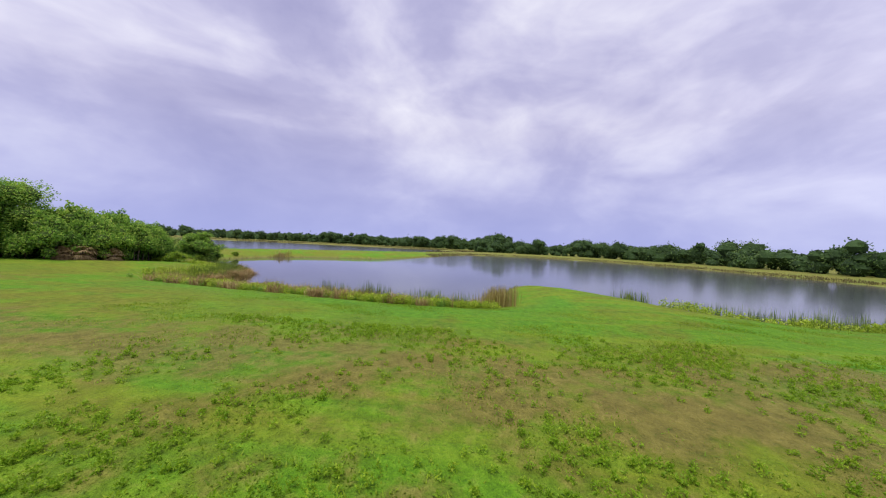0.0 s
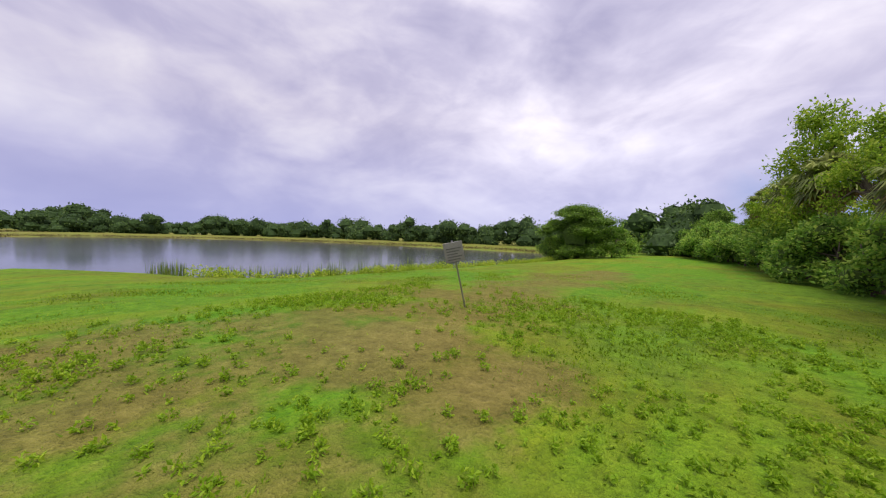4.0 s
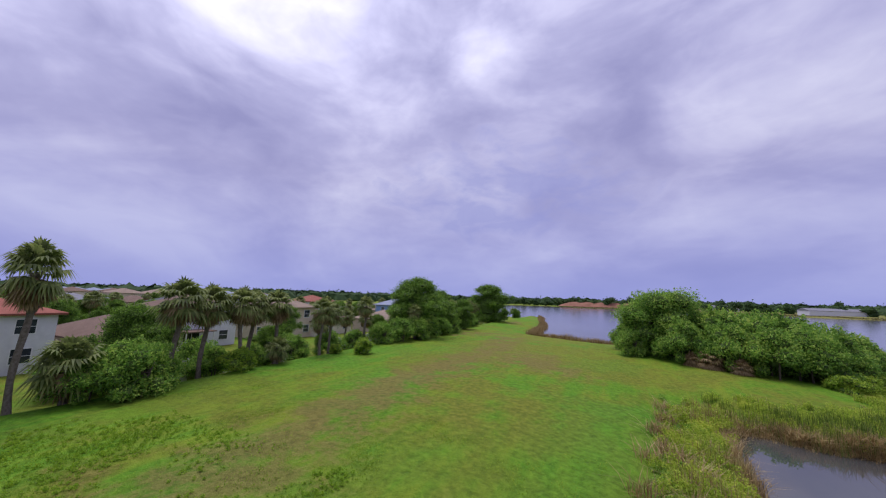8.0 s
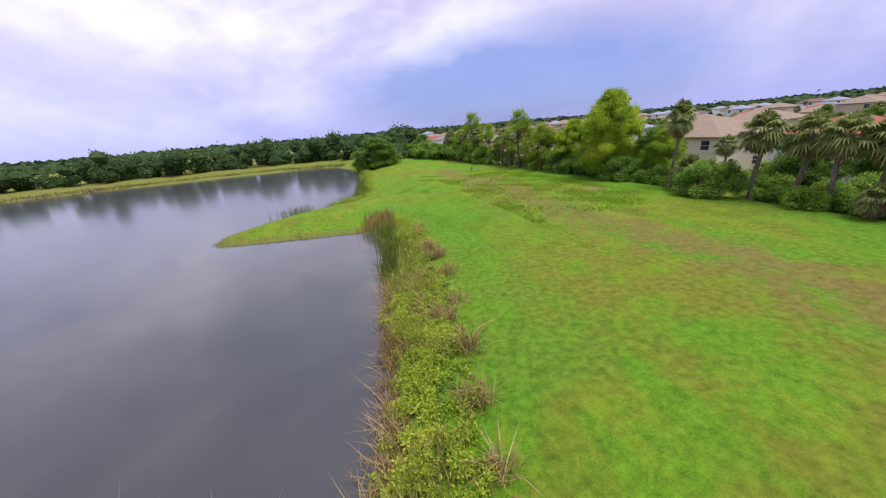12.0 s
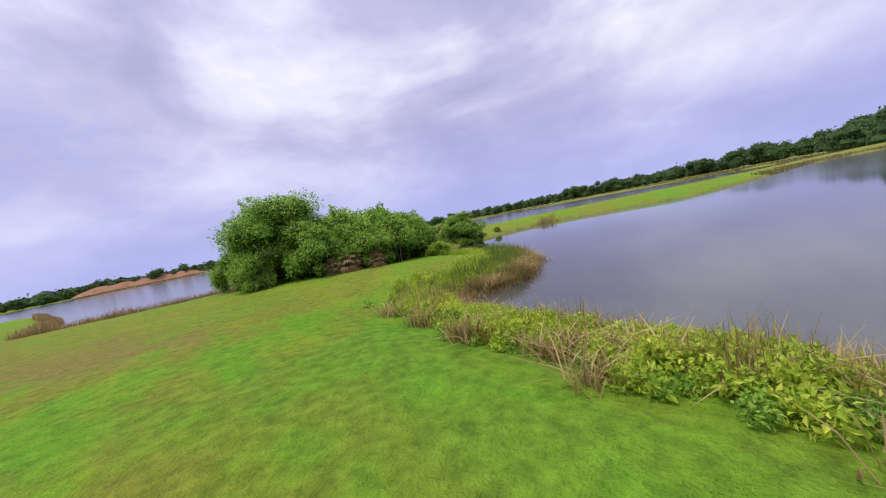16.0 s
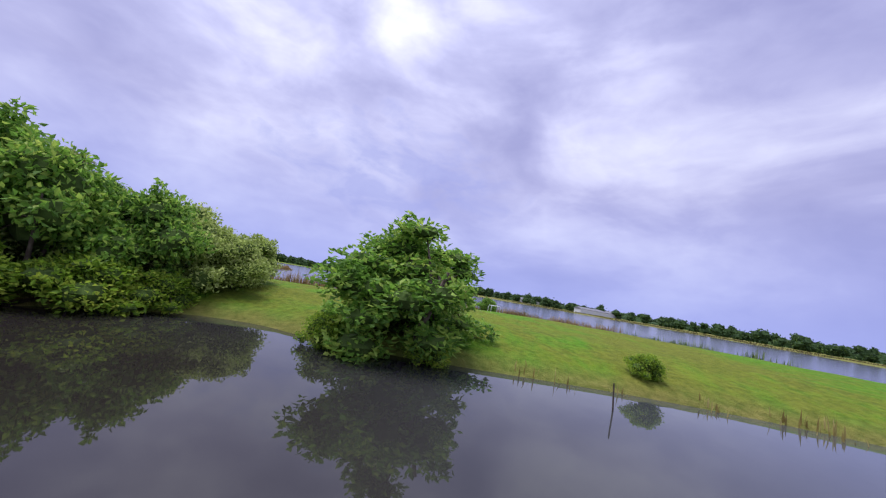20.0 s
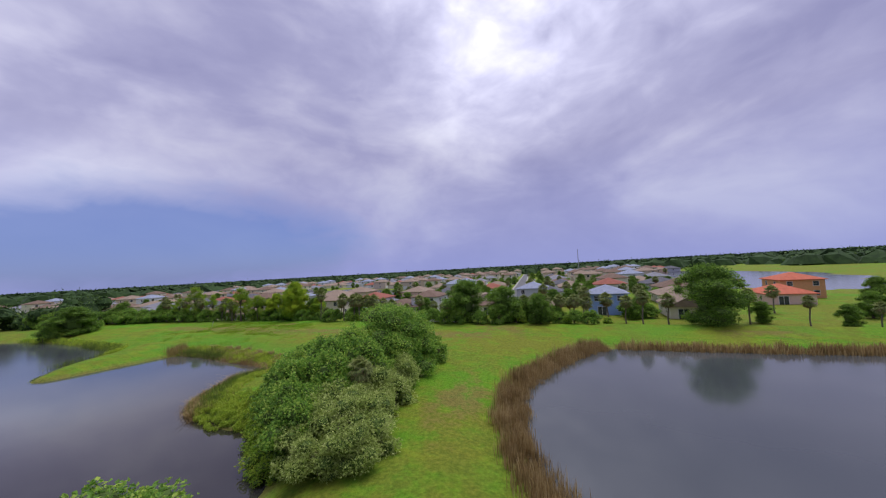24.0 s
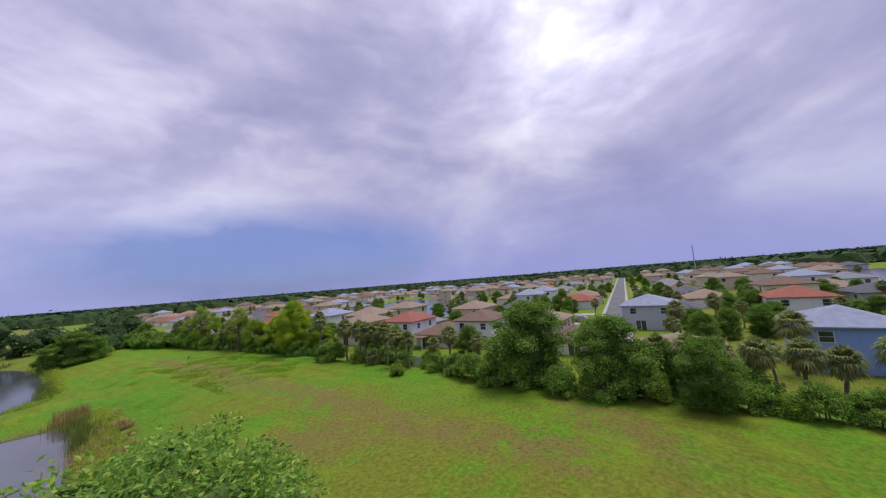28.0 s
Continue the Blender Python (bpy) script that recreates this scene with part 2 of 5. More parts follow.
def ground_material():
    """Mown grass with clover clumps, straw stripes and bare earth; the zone attribute tells earth, lawn and rough."""
    def build(nt, bsdf):
        p = place(nt, True)
        zone = nt.nodes.new("ShaderNodeAttribute")
        zone.attribute_name = "zone"
        zsep = nt.nodes.new("ShaderNodeSeparateColor")
        link(nt, zone.outputs["Color"], zsep.inputs[0])
        earth, rough_grass, bright = zsep.outputs[0], zsep.outputs[1], zsep.outputs[2]
        big = noise_tex(nt, p, 0.09, 3)
        med = noise_tex(nt, p, 0.55, 4, 0.6)
        small = noise_tex(nt, p, 3.2, 4, 0.65)
        tiny = noise_tex(nt, p, 17.0, 3, 0.7)
        # tracks of the mower run along the strip
        st = nt.nodes.new("ShaderNodeMapping")
        st.inputs["Scale"].default_value = (1.1, 0.05, 1)
        link(nt, p, st.inputs["Vector"])
        tracks = noise_tex(nt, st.outputs[0], 1.0, 3, 0.6)
        grass = ramp(nt, math_node(nt, "ADD", math_node(nt, "MULTIPLY", small, 0.55), math_node(nt, "MULTIPLY", tiny, 0.45)),
                     [(0.30, (0.045, 0.115, 0.006)), (0.50, (0.108, 0.245, 0.010)), (0.72, (0.20, 0.37, 0.022))])
        yellow = ramp(nt, tiny, [(0.3, (0.17, 0.20, 0.012)), (0.7, (0.34, 0.35, 0.03))])
        soil = ramp(nt, math_node(nt, "ADD", math_node(nt, "MULTIPLY", small, 0.5), math_node(nt, "MULTIPLY", tiny, 0.5)),
                    [(0.32, (0.13, 0.092, 0.032)), (0.52, (0.24, 0.185, 0.062)), (0.70, (0.37, 0.285, 0.11))])
        loam = ramp(nt, math_node(nt, "ADD", math_node(nt, "MULTIPLY", small, 0.5), math_node(nt, "MULTIPLY", tiny, 0.5)),
                    [(0.32, (0.10, 0.072, 0.024)), (0.52, (0.20, 0.148, 0.048)), (0.70, (0.31, 0.23, 0.085))])
        soil = mix(nt, ramp(nt, earth, [(0.80, (0, 0, 0)), (1.0, (1, 1, 1))]), loam, soil)
        broad = noise_tex(nt, p, 0.045, 3, 0.6)
        ymask = ramp(nt, math_node(nt, "ADD", math_node(nt, "ADD", math_node(nt, "MULTIPLY", tracks, 0.40), math_node(nt, "MULTIPLY", big, 0.30)), math_node(nt, "MULTIPLY", broad, 0.30)),
                     [(0.45, (0, 0, 0)), (0.57, (1, 1, 1))])
        olive = ramp(nt, small, [(0.3, (0.085, 0.105, 0.010)), (0.7, (0.20, 0.22, 0.022))])
        omask = ramp(nt, math_node(nt, "ADD", math_node(nt, "MULTIPLY", med, 0.5), math_node(nt, "MULTIPLY", big, 0.5)), [(0.46, (0, 0, 0)), (0.57, (1, 1, 1))])
        col = mix(nt, math_node(nt, "MULTIPLY", ymask, 0.62), grass, yellow)
        col = mix(nt, math_node(nt, "MULTIPLY", omask, 0.8), col, olive)
        thin = math_node(nt, "MULTIPLY", zone.outputs["Alpha"], ramp(nt, math_node(nt, "ADD", math_node(nt, "MULTIPLY", med, 0.5), math_node(nt, "MULTIPLY", broad, 0.5)), [(0.40, (0, 0, 0)), (0.52, (1, 1, 1))]))
        dry_lawn = ramp(nt, small, [(0.3, (0.105, 0.128, 0.012)), (0.7, (0.235, 0.25, 0.028))])
        lush = ramp(nt, small, [(0.3, (0.040, 0.14, 0.007)), (0.7, (0.115, 0.34, 0.018))])
        fresh = ramp(nt, noise_tex(nt, p, 0.13, 3, 0.6, 0.5), [(0.50, (0, 0, 0)), (0.60, (1, 1, 1))])
        col = mix(nt, math_node(nt, "MULTIPLY", fresh, 0.45), col, lush)
        col = mix(nt, math_node(nt, "MULTIPLY", bright, math_node(nt, "ADD", big, 0.25), True), col, lush)
        col = mix(nt, thin, col, dry_lawn)
        e = math_node(nt, "ADD", math_node(nt, "MULTIPLY", med, 0.55), math_node(nt, "MULTIPLY", small, 0.30))
        e = math_node(nt, "ADD", e, math_node(nt, "MULTIPLY", earth, 0.30))
        e = math_node(nt, "ADD", e, math_node(nt, "MULTIPLY", tracks, 0.15))
        emask = ramp(nt, e, [(0.62, (0, 0, 0)), (0.72, (1, 1, 1))])
        col = mix(nt, math_node(nt, "MULTIPLY", math_node(nt, "MULTIPLY", emask, 0.9), math_node(nt, "ADD", math_node(nt, "MULTIPLY", earth, 0.5), 0.35)), col, soil)
        straw = ramp(nt, small, [(0.3, (0.12, 0.13, 0.025)), (0.7, (0.26, 0.21, 0.07))])
        col = mix(nt, rough_grass, col, straw)
        wet = ramp(nt, math_node(nt, "ADD", math_node(nt, "MULTIPLY", earth, 0.5), math_node(nt, "MULTIPLY", small, 0.2)), [(0.72, (0, 0, 0)), (0.82, (1, 1, 1))])
        col = mix(nt, wet, col, ramp(nt, tiny, [(0.3, (0.030, 0.020, 0.012)), (0.7, (0.085, 0.058, 0.034))]))
        link(nt, col, bsdf.inputs["Base Color"])
        h = math_node(nt, "ADD", small, math_node(nt, "MULTIPLY", tiny, 0.6))
        bump(nt, bsdf, h, 1.0, 0.14)
    return material("grass_ground", build, 0.9, 0, 0.15)


def water_material():
    def build(nt, bsdf):
        p = place(nt, True)
        st = nt.nodes.new("ShaderNodeMapping")
        st.inputs["Scale"].default_value = (1.0, 0.55, 1)
        st.inputs["Rotation"].default_value = (0, 0, radians(25))
        link(nt, p, st.inputs["Vector"])
        n1 = noise_tex(nt, st.outputs[0], 1.3, 3, 0.5)
        n2 = noise_tex(nt, p, 0.05, 3, 0.5)
        bsdf.inputs["IOR"].default_value = 1.46
        # calm in the lee of the land bridge, wind-ruffled in the open
        away = nt.nodes.new("ShaderNodeVectorMath")
        away.operation = "DISTANCE"
        link(nt, p, away.inputs[0])
        away.inputs[1].default_value = (-22, -6, 0)
        wind = ramp(nt, math_node(nt, "MULTIPLY", away.outputs["Value"], 0.01), [(0.24, (0, 0, 0)), (0.55, (1, 1, 1))])
        link(nt, math_node(nt, "ADD", math_node(nt, "MULTIPLY", wind, 0.11), 0.022), bsdf.inputs["Roughness"])
        clear = ramp(nt, n2, [(0.35, (0.021, 0.018, 0.015)), (0.65, (0.032, 0.028, 0.024))])
        murky = ramp(nt, n2, [(0.35, (0.050, 0.058, 0.062)), (0.65, (0.076, 0.083, 0.085))])
        link(nt, mix(nt, ramp(nt, math_node(nt, "MULTIPLY", away.outputs["Value"], 0.01), [(0.10, (0, 0, 0)), (0.26, (1, 1, 1))]), clear, murky), bsdf.inputs["Base Color"])
        body = bsdf.inputs["Base Color"].links[0].from_socket
        axes = nt.nodes.new("ShaderNodeSeparateXYZ")
        link(nt, p, axes.inputs[0])
        near = ramp(nt, math_node(nt, "ADD", math_node(nt, "MULTIPLY", axes.outputs[0], 0.1), 0.6), [(0.14, (0, 0, 0)), (0.42, (1, 1, 1))])
        north = ramp(nt, math_node(nt, "MULTIPLY", axes.outputs[1], 0.02), [(0.02, (0, 0, 0)), (0.10, (1, 1, 1)), (0.58, (1, 1, 1)), (0.66, (0, 0, 0))])
        cloudy = ramp(nt, noise_tex(nt, p, 0.35, 4, 0.6, 0.6), [(0.40, (0, 0, 0)), (0.62, (1, 1, 1))])
        silt = math_node(nt, "MULTIPLY", math_node(nt, "MULTIPLY", near, north), cloudy)
        link(nt, mix(nt, math_node(nt, "MULTIPLY", silt, 0.7), body, (0.125, 0.10, 0.075)), bsdf.inputs["Base Color"])
        calm = math_node(nt, "MULTIPLY", n1, math_node(nt, "ADD", n2, 0.1))
        bump(nt, bsdf, calm, 0.07, 0.06)
    return material("pond_water", build, 0.045, 0, 0.66)


MAT = {
    "ground": ground_material(),
    "water": water_material(),
    "leaf_oak": leaf_material("leaf_oak", (0.045, 0.095, 0.016), (0.145, 0.27, 0.034), (0.34, 0.52, 0.066), 0.4),
    "leaf_yellow": leaf_material("leaf_yellow", (0.08, 0.19, 0.022), (0.36, 0.54, 0.045), (0.78, 0.76, 0.06), 0.6, 0.3),
    "leaf_bush": leaf_material("leaf_bush", (0.07, 0.15, 0.026), (0.22, 0.41, 0.055), (0.50, 0.62, 0.11), 0.5, 0.35),
    "leaf_bright": leaf_material("leaf_bright", (0.10, 0.19, 0.018), (0.27, 0.43, 0.034), (0.50, 0.56, 0.07), 0.5, 0.5),
    "leaf_grey": leaf_material("leaf_grey", (0.16, 0.21, 0.048), (0.38, 0.48, 0.115), (0.62, 0.68, 0.24), 0.5, 0.5),
    "leaf_far": leaf_material("leaf_far", (0.035, 0.075, 0.022), (0.075, 0.140, 0.032), (0.135, 0.210, 0.048), 0.25, 0.05),
    "palm": leaf_material("palm_frond", (0.07, 0.095, 0.028), (0.20, 0.25, 0.065), (0.40, 0.43, 0.14), 0.4, 0.6),
    "palm_dead": leaf_material("palm_dead", (0.14, 0.09, 0.04), (0.30, 0.21, 0.095), (0.46, 0.35, 0.18), 0.35, 0.6),
    "reed": leaf_material("reed_green", (0.045, 0.090, 0.012), (0.135, 0.210, 0.030), (0.300, 0.360, 0.075), 0.3, 0.4),
    "reed_dry": leaf_material("reed_dry", (0.15, 0.11, 0.030), (0.36, 0.285, 0.085), (0.60, 0.51, 0.20), 0.4, 0.4),
    "reed_brown": leaf_material("reed_brown", (0.14, 0.09, 0.034), (0.36, 0.25, 0.10), (0.58, 0.46, 0.22), 0.4, 0.4),
    "far_straw": leaf_material("far_straw", (0.09, 0.085, 0.030), (0.19, 0.165, 0.060), (0.32, 0.27, 0.12), 0.3, 0.05),
    "grass_blade": leaf_material("grass_blade", (0.10, 0.17, 0.008), (0.19, 0.32, 0.014), (0.34, 0.42, 0.03), 0.5, 0.25),
    "clover": leaf_material("clover_leaf", (0.15, 0.26, 0.013), (0.25, 0.42, 0.021), (0.38, 0.50, 0.035), 0.5, 0.6),
    "leaf_marsh": leaf_material("leaf_marsh", (0.16, 0.25, 0.024), (0.38, 0.52, 0.045), (0.66, 0.68, 0.10), 0.5, 0.5),
    "bark": two_tone("bark", (0.06, 0.045, 0.032), (0.16, 0.125, 0.09), 6, 0.9, 0.8),
    "palm_bark": two_tone("palm_bark", (0.10, 0.08, 0.06), (0.24, 0.20, 0.16), 8, 0.9, 0.8),
    # darker green for the added crown cores: inner shade put into the colour
    "core_shade": two_tone("crown_core_shade", (0.045, 0.075, 0.015), (0.10, 0.16, 0.03), 5, 0.95, 0.6),
    # shaded copy of the far leaf green, for the bodies under the leaf clumps
    "canopy_shade": two_tone("canopy_body_shade", (0.018, 0.038, 0.012), (0.048, 0.090, 0.024), 0.2, 0.95, 0.8, world=True),
    "mud": two_tone("mud_bank", (0.035, 0.025, 0.016), (0.10, 0.075, 0.045), 1.5, 0.7, 0.6, world=True),
}

# ---------------------------------------------------------------- mesh helpers
def mesh_object(name, verts, faces, mat, parent=None, label="", smooth=False):
    me = bpy.data.meshes.new(name)
    me.from_pydata(verts, [], faces)
    if mat is not None:
        me.materials.append(mat)
    if smooth:
        me.polygons.foreach_set("use_smooth", [True] * len(me.polygons))
    ob = new(name, me)
    if parent is not None:
        ob.parent = parent
    if label:
        ob["label"] = label
    return ob


def part(name, bm, mat, parent=None, label=""):
    me = bpy.data.meshes.new(name)
    bm.to_mesh(me)
    bm.free()
    if mat is not None:
        me.materials.append(mat)
    ob = new(name, me)
    if parent is not None:
        ob.parent = parent
    if label:
        ob["label"] = label
    return ob


def box(bm, x0, y0, z0, x1, y1, z1, bevel=0.0):
    r = bmesh.ops.create_cube(bm, size=1.0)
    for v in r["verts"]:
        v.co = Vector(((x0 + x1) / 2 + v.co.x * (x1 - x0), (y0 + y1) / 2 + v.co.y * (y1 - y0), (z0 + z1) / 2 + v.co.z * (z1 - z0)))
    if bevel:
        edges = {e for v in r["verts"] for e in v.link_edges}
        bmesh.ops.bevel(bm, geom=list(edges), offset=bevel, segments=1, affect="EDGES")


def box_part(name, dims, mat, parent, label="", bevel=0.01):
    bm = bmesh.new()
    box(bm, *dims, bevel=bevel)
    return part(name, bm, mat, parent, label)


def tube(verts, faces, path, radii, sides=7):
    """A tapered tube along a path, added to lists of corners and faces."""
    base = len(verts)
    for i, (p, r) in enumerate(zip(path, radii)):
        p = Vector(p)
        q = Vector(path[min(i + 1, len(path) - 1)]) - Vector(path[max(i - 1, 0)])
        q = q.normalized() if q.length > 1e-6 else Vector((0, 0, 1))
        a = q.orthogonal().normalized()
        b = q.cross(a)
        for k in range(sides):
            w = 2 * math.pi * k / sides
            verts.append(tuple(p + (a * math.cos(w) + b * math.sin(w)) * r))
    for i in range(len(path) - 1):
        for k in range(sides):
            faces.append((base + i * sides + k, base + i * sides + (k + 1) % sides,
                          base + (i + 1) * sides + (k + 1) % sides, base + (i + 1) * sides + k))
    faces.append(tuple(base + (len(path) - 1) * sides + k for k in range(sides)))


def chaikin(pts, times=2):
    p = np.array(pts, float)
    for _ in range(times):
        nxt = np.roll(p, -1, axis=0)
        q = np.empty((len(p) * 2, 2))
        q[0::2] = 0.75 * p + 0.25 * nxt
        q[1::2] = 0.25 * p + 0.75 * nxt
        p = q
    return p


def signed_distance(poly, x, y):
    """Metres from the line of a polygon: positive outside, negative inside."""
    best = np.full(x.shape, 1e9)
    inside = np.zeros(x.shape, bool)
    n = len(poly)
    for i in range(n):
        ax, ay = poly[i]
        bx, by = poly[(i + 1) % n]
        dx, dy = bx - ax, by - ay
        t = np.clip(((x - ax) * dx + (y - ay) * dy) / (dx * dx + dy * dy + 1e-9), 0, 1)
        best = np.minimum(best, np.hypot(x - ax - t * dx, y - ay - t * dy))
        if abs(dy) > 1e-9:
            cross = (ay > y) != (by > y)
            inside ^= cross & (x < dx * (y - ay) / dy + ax)
    return np.where(inside, -best, best)


# ---------------------------------------------------------------- the plan of the water
POND_A = chaikin([(-4, 112), (-0.5, 98), (1.0, 86), (0.8, 75), (0.2, 66), (-0.5, 58), (-0.8, 51), (-2.5, 47.6), (-6, 46.0), (-10, 44.2), (-13.5, 40.6), (-16.6, 36.6),
                  (-16.6, 33.9), (-12.5, 33.0), (-7, 31.8), (-0.4, 30.6), (-0.2, 26), (-0.4, 22), (-1.6, 15.5), (-2.2, 10), (-2.6, 7.0), (-3.4, 3.6), (-4.6, 2.6), (-6.4, 3.6),
                  (-8.4, 4.0), (-10.8, 3.3), (-14.2, 1.7), (-16.6, -0.6), (-18.0, -4.0), (-18.6, -8.5), (-18.0, -12.6), (-20.2, -15.8), (-22.4, -19.2), (-25.6, -20.3), (-29, -19.0),
                  (-33.3, -19.2), (-40, -20.0), (-47, -19.6), (-54, -17.2), (-61, -11), (-65, -3), (-68, 4), (-80, 8), (-105, 13), (-150, 22), (-168, 50),
                  (-156, 90), (-120, 112), (-70, 121), (-27, 123), (-10, 118)], 2)
POND_B = chaikin([(15.8, -40.4), (9, -36.4), (3, -33.8), (-3.5, -31.8), (-8.5, -32.4), (-13.5, -33.4), (-20, -36.8), (-25.5, -39.6), (-30, -42.4), (-37, -45.4), (-46, -46), (-57, -41),
                  (-68, -37), (-80, -30), (-95, -21), (-115, -8), (-140, 4), (-175, 15), (-230, 40), (-290, -20),
                  (-300, -150), (-210, -300), (-50, -380), (100, -390), (150, -330), (150, -240), (115, -180), (75, -138),
                  (46, -124), (31, -119.5), (24.6, -117), (22.8, -98), (19.8, -83), (18, -73), (17, -64), (16.6, -56), (16.4, -47)], 2)
POND_C = chaikin([(92, 68), (99, 46), (112, 32), (134, 48), (172, 100), (200, 160), (168, 148), (118, 98)], 2)
POND_D = chaikin([(104, -108), (140, -96), (190, -92), (260, -100), (310, -128), (230, -160), (150, -146), (112, -128)], 2)


def shore_distance(x, y):
    d = signed_distance(POND_A, x, y)
    for p in (POND_B, POND_C, POND_D):
        d = np.minimum(d, signed_distance(p, x, y))
    return d


def bank_height(d):
    return np.interp(d, [-4, -1.5, 0, 0.8, 2.0, 5.0, 10.0, 16.0], [-1.0, -0.6, 0.0, 0.35, 0.62, 1.10, 1.42, 1.62])


def ground_z(x, y):
    x, y = np.atleast_1d(np.asarray(x, float)), np.atleast_1d(np.asarray(y, float))
    return bank_height(shore_distance(x, y)) - estate_drop(x)


def estate_drop(x):
    """The back gardens lie lower than the mown strip."""
    return 1.2 * np.clip((x - 28.5) / 4.0, 0, 1)


def gz(x, y):
    return float(ground_z(x, y)[0])


def graded(lo, hi, step, far_lo, far_hi):
    mid = list(np.arange(lo, hi + 1e-6, step))
    s, v, left = step, lo, []
    while v > far_lo:
        s *= 1.16
        v -= s
        left.append(max(v, far_lo))
    s, v, right = step, hi, []
    while v < far_hi:
        s *= 1.16
        v += s
        right.append(min(v, far_hi))
    return np.array(left[::-1] + mid + right)


def bare_earth(gx, gy):
    """How far the soil shows through the mown grass."""
    earth = 0.78 * np.exp(-((gx - 15.5 - 0.6 * np.sin(gy * 0.21)) / 3.6) ** 2) * (gy > -25) * (gy < 62)
    for x, y, rx, ry, k in ((22.9, 28.2, 1.9, 2.0, 1.08), (20, 30, 2.6, 7.0, 0.6), (16.5, 43.5, 2.6, 4.5, 1.0), (13.5, 40, 2.2, 3.5, 0.9), (18.8, 43.0, 1.3, 2.4, 1.0), (-9, -27.5, 7.0, 3.0, 0.78)):
        earth = np.maximum(earth, k * np.exp(-(((gx - x) / rx) ** 2 + ((gy - y) / ry) ** 2)))
    waves = np.clip(np.sin(gx * 0.22 + 1.2 * np.sin(gy * 0.12)) * np.cos(gy * 0.16 + 0.7), 0, 1)
    return np.maximum(earth, 0.74 * waves * (gx > 0) * (gx < 25) * (gy < 0))


def build_ground():
    xs = graded(-62, 34, 0.62, -3800, 3800)
    ys = graded(-92, 72, 0.62, -3800, 3800)
    gx, gy = np.meshgrid(xs, ys)
    d = shore_distance(gx, gy)
    z = bank_height(d)
    lump = np.sin(gx * 0.9 + 1.3 * np.sin(gy * 0.35)) * np.cos(gy * 0.7 + np.sin(gx * 0.5)) * 0.03
    z = z + lump * np.clip(d, 0, 3) / 3
    far = np.clip((np.hypot(gx, gy) - 500) / 2500, 0, 1)
    z = z + far * 1.5 - estate_drop(gx) * np.clip(d / 4, 0, 1)
    nx, ny = len(xs), len(ys)
    verts = np.stack([gx, gy, z], -1).reshape(-1, 3)
    idx = np.arange(nx * ny).reshape(ny, nx)
    faces = np.stack([idx[:-1, :-1], idx[:-1, 1:], idx[1:, 1:], idx[1:, :-1]], -1).reshape(-1, 4)
    ob = mesh_object("ground", verts.tolist(), faces.tolist(), MAT["ground"], smooth=True)
    # zones: red bare earth, green rough straw, blue lush grass
    earth = bare_earth(gx, gy)
    earth = np.where((d > -0.6) & (d < 0.45) & (gx > -21) & (gy > -22) & (gy < 29), 1.6, earth)
    da = signed_distance(POND_A, gx, gy)
    lush = np.clip(1 - np.abs(da - 5.5) / 4.5, 0, 1) * (gx > -4) * (gy > 5) * (gy < 36)
    lush = np.maximum(lush, 0.45 * np.clip((gx - 22) / 6, 0, 1) * (gx < 30) * (gy > -20))
    rough = np.clip((np.hypot(gx + 10, gy - 5) - 95) / 40, 0, 1) * np.clip((30 - gx) / 10, 0, 1) * 0.75
    rough = np.maximum(rough, np.clip(1.2 - d / 1.2, 0, 1) * 0.7)
    thin = 0.9 * np.exp(-((gx - 12) / 8.5) ** 2) * np.clip((24 - gy) / 14, 0, 1) * (gy > -60)
    thin = np.maximum(thin, 0.9 * np.exp(-(((gx + 6) / 8.0) ** 2 + ((gy + 4) / 6.5) ** 2)))
    thin = np.maximum(thin, 0.9 * np.exp(-((gx + 12) / 18.0) ** 2 - ((gy + 28) / 6.0) ** 2))
    thin = np.maximum(thin, 0.75 * np.clip((-16 - gx) / 8, 0, 1) * (gy < -8))
    thin = np.maximum(thin, 0.8 * np.clip((gx - 31) / 4, 0, 1))
    col = np.stack([earth, rough, lush, thin], -1).reshape(-1, 4)
    att = ob.data.color_attributes.new("zone", "FLOAT_COLOR", "POINT")
    att.data.foreach_set("color", col.ravel())
    return tagged(ob, "mown green grass ground with bare brown earth patches", "ground", kind="structure")


build_ground()
water = mesh_object("water", [(-340, -430, 0), (330, -430, 0), (330, 230, 0), (-340, 230, 0)], [(0, 1, 2, 3)], MAT["water"])
tagged(water, "calm grey pond water reflecting the cloudy sky", "water", kind="structure")


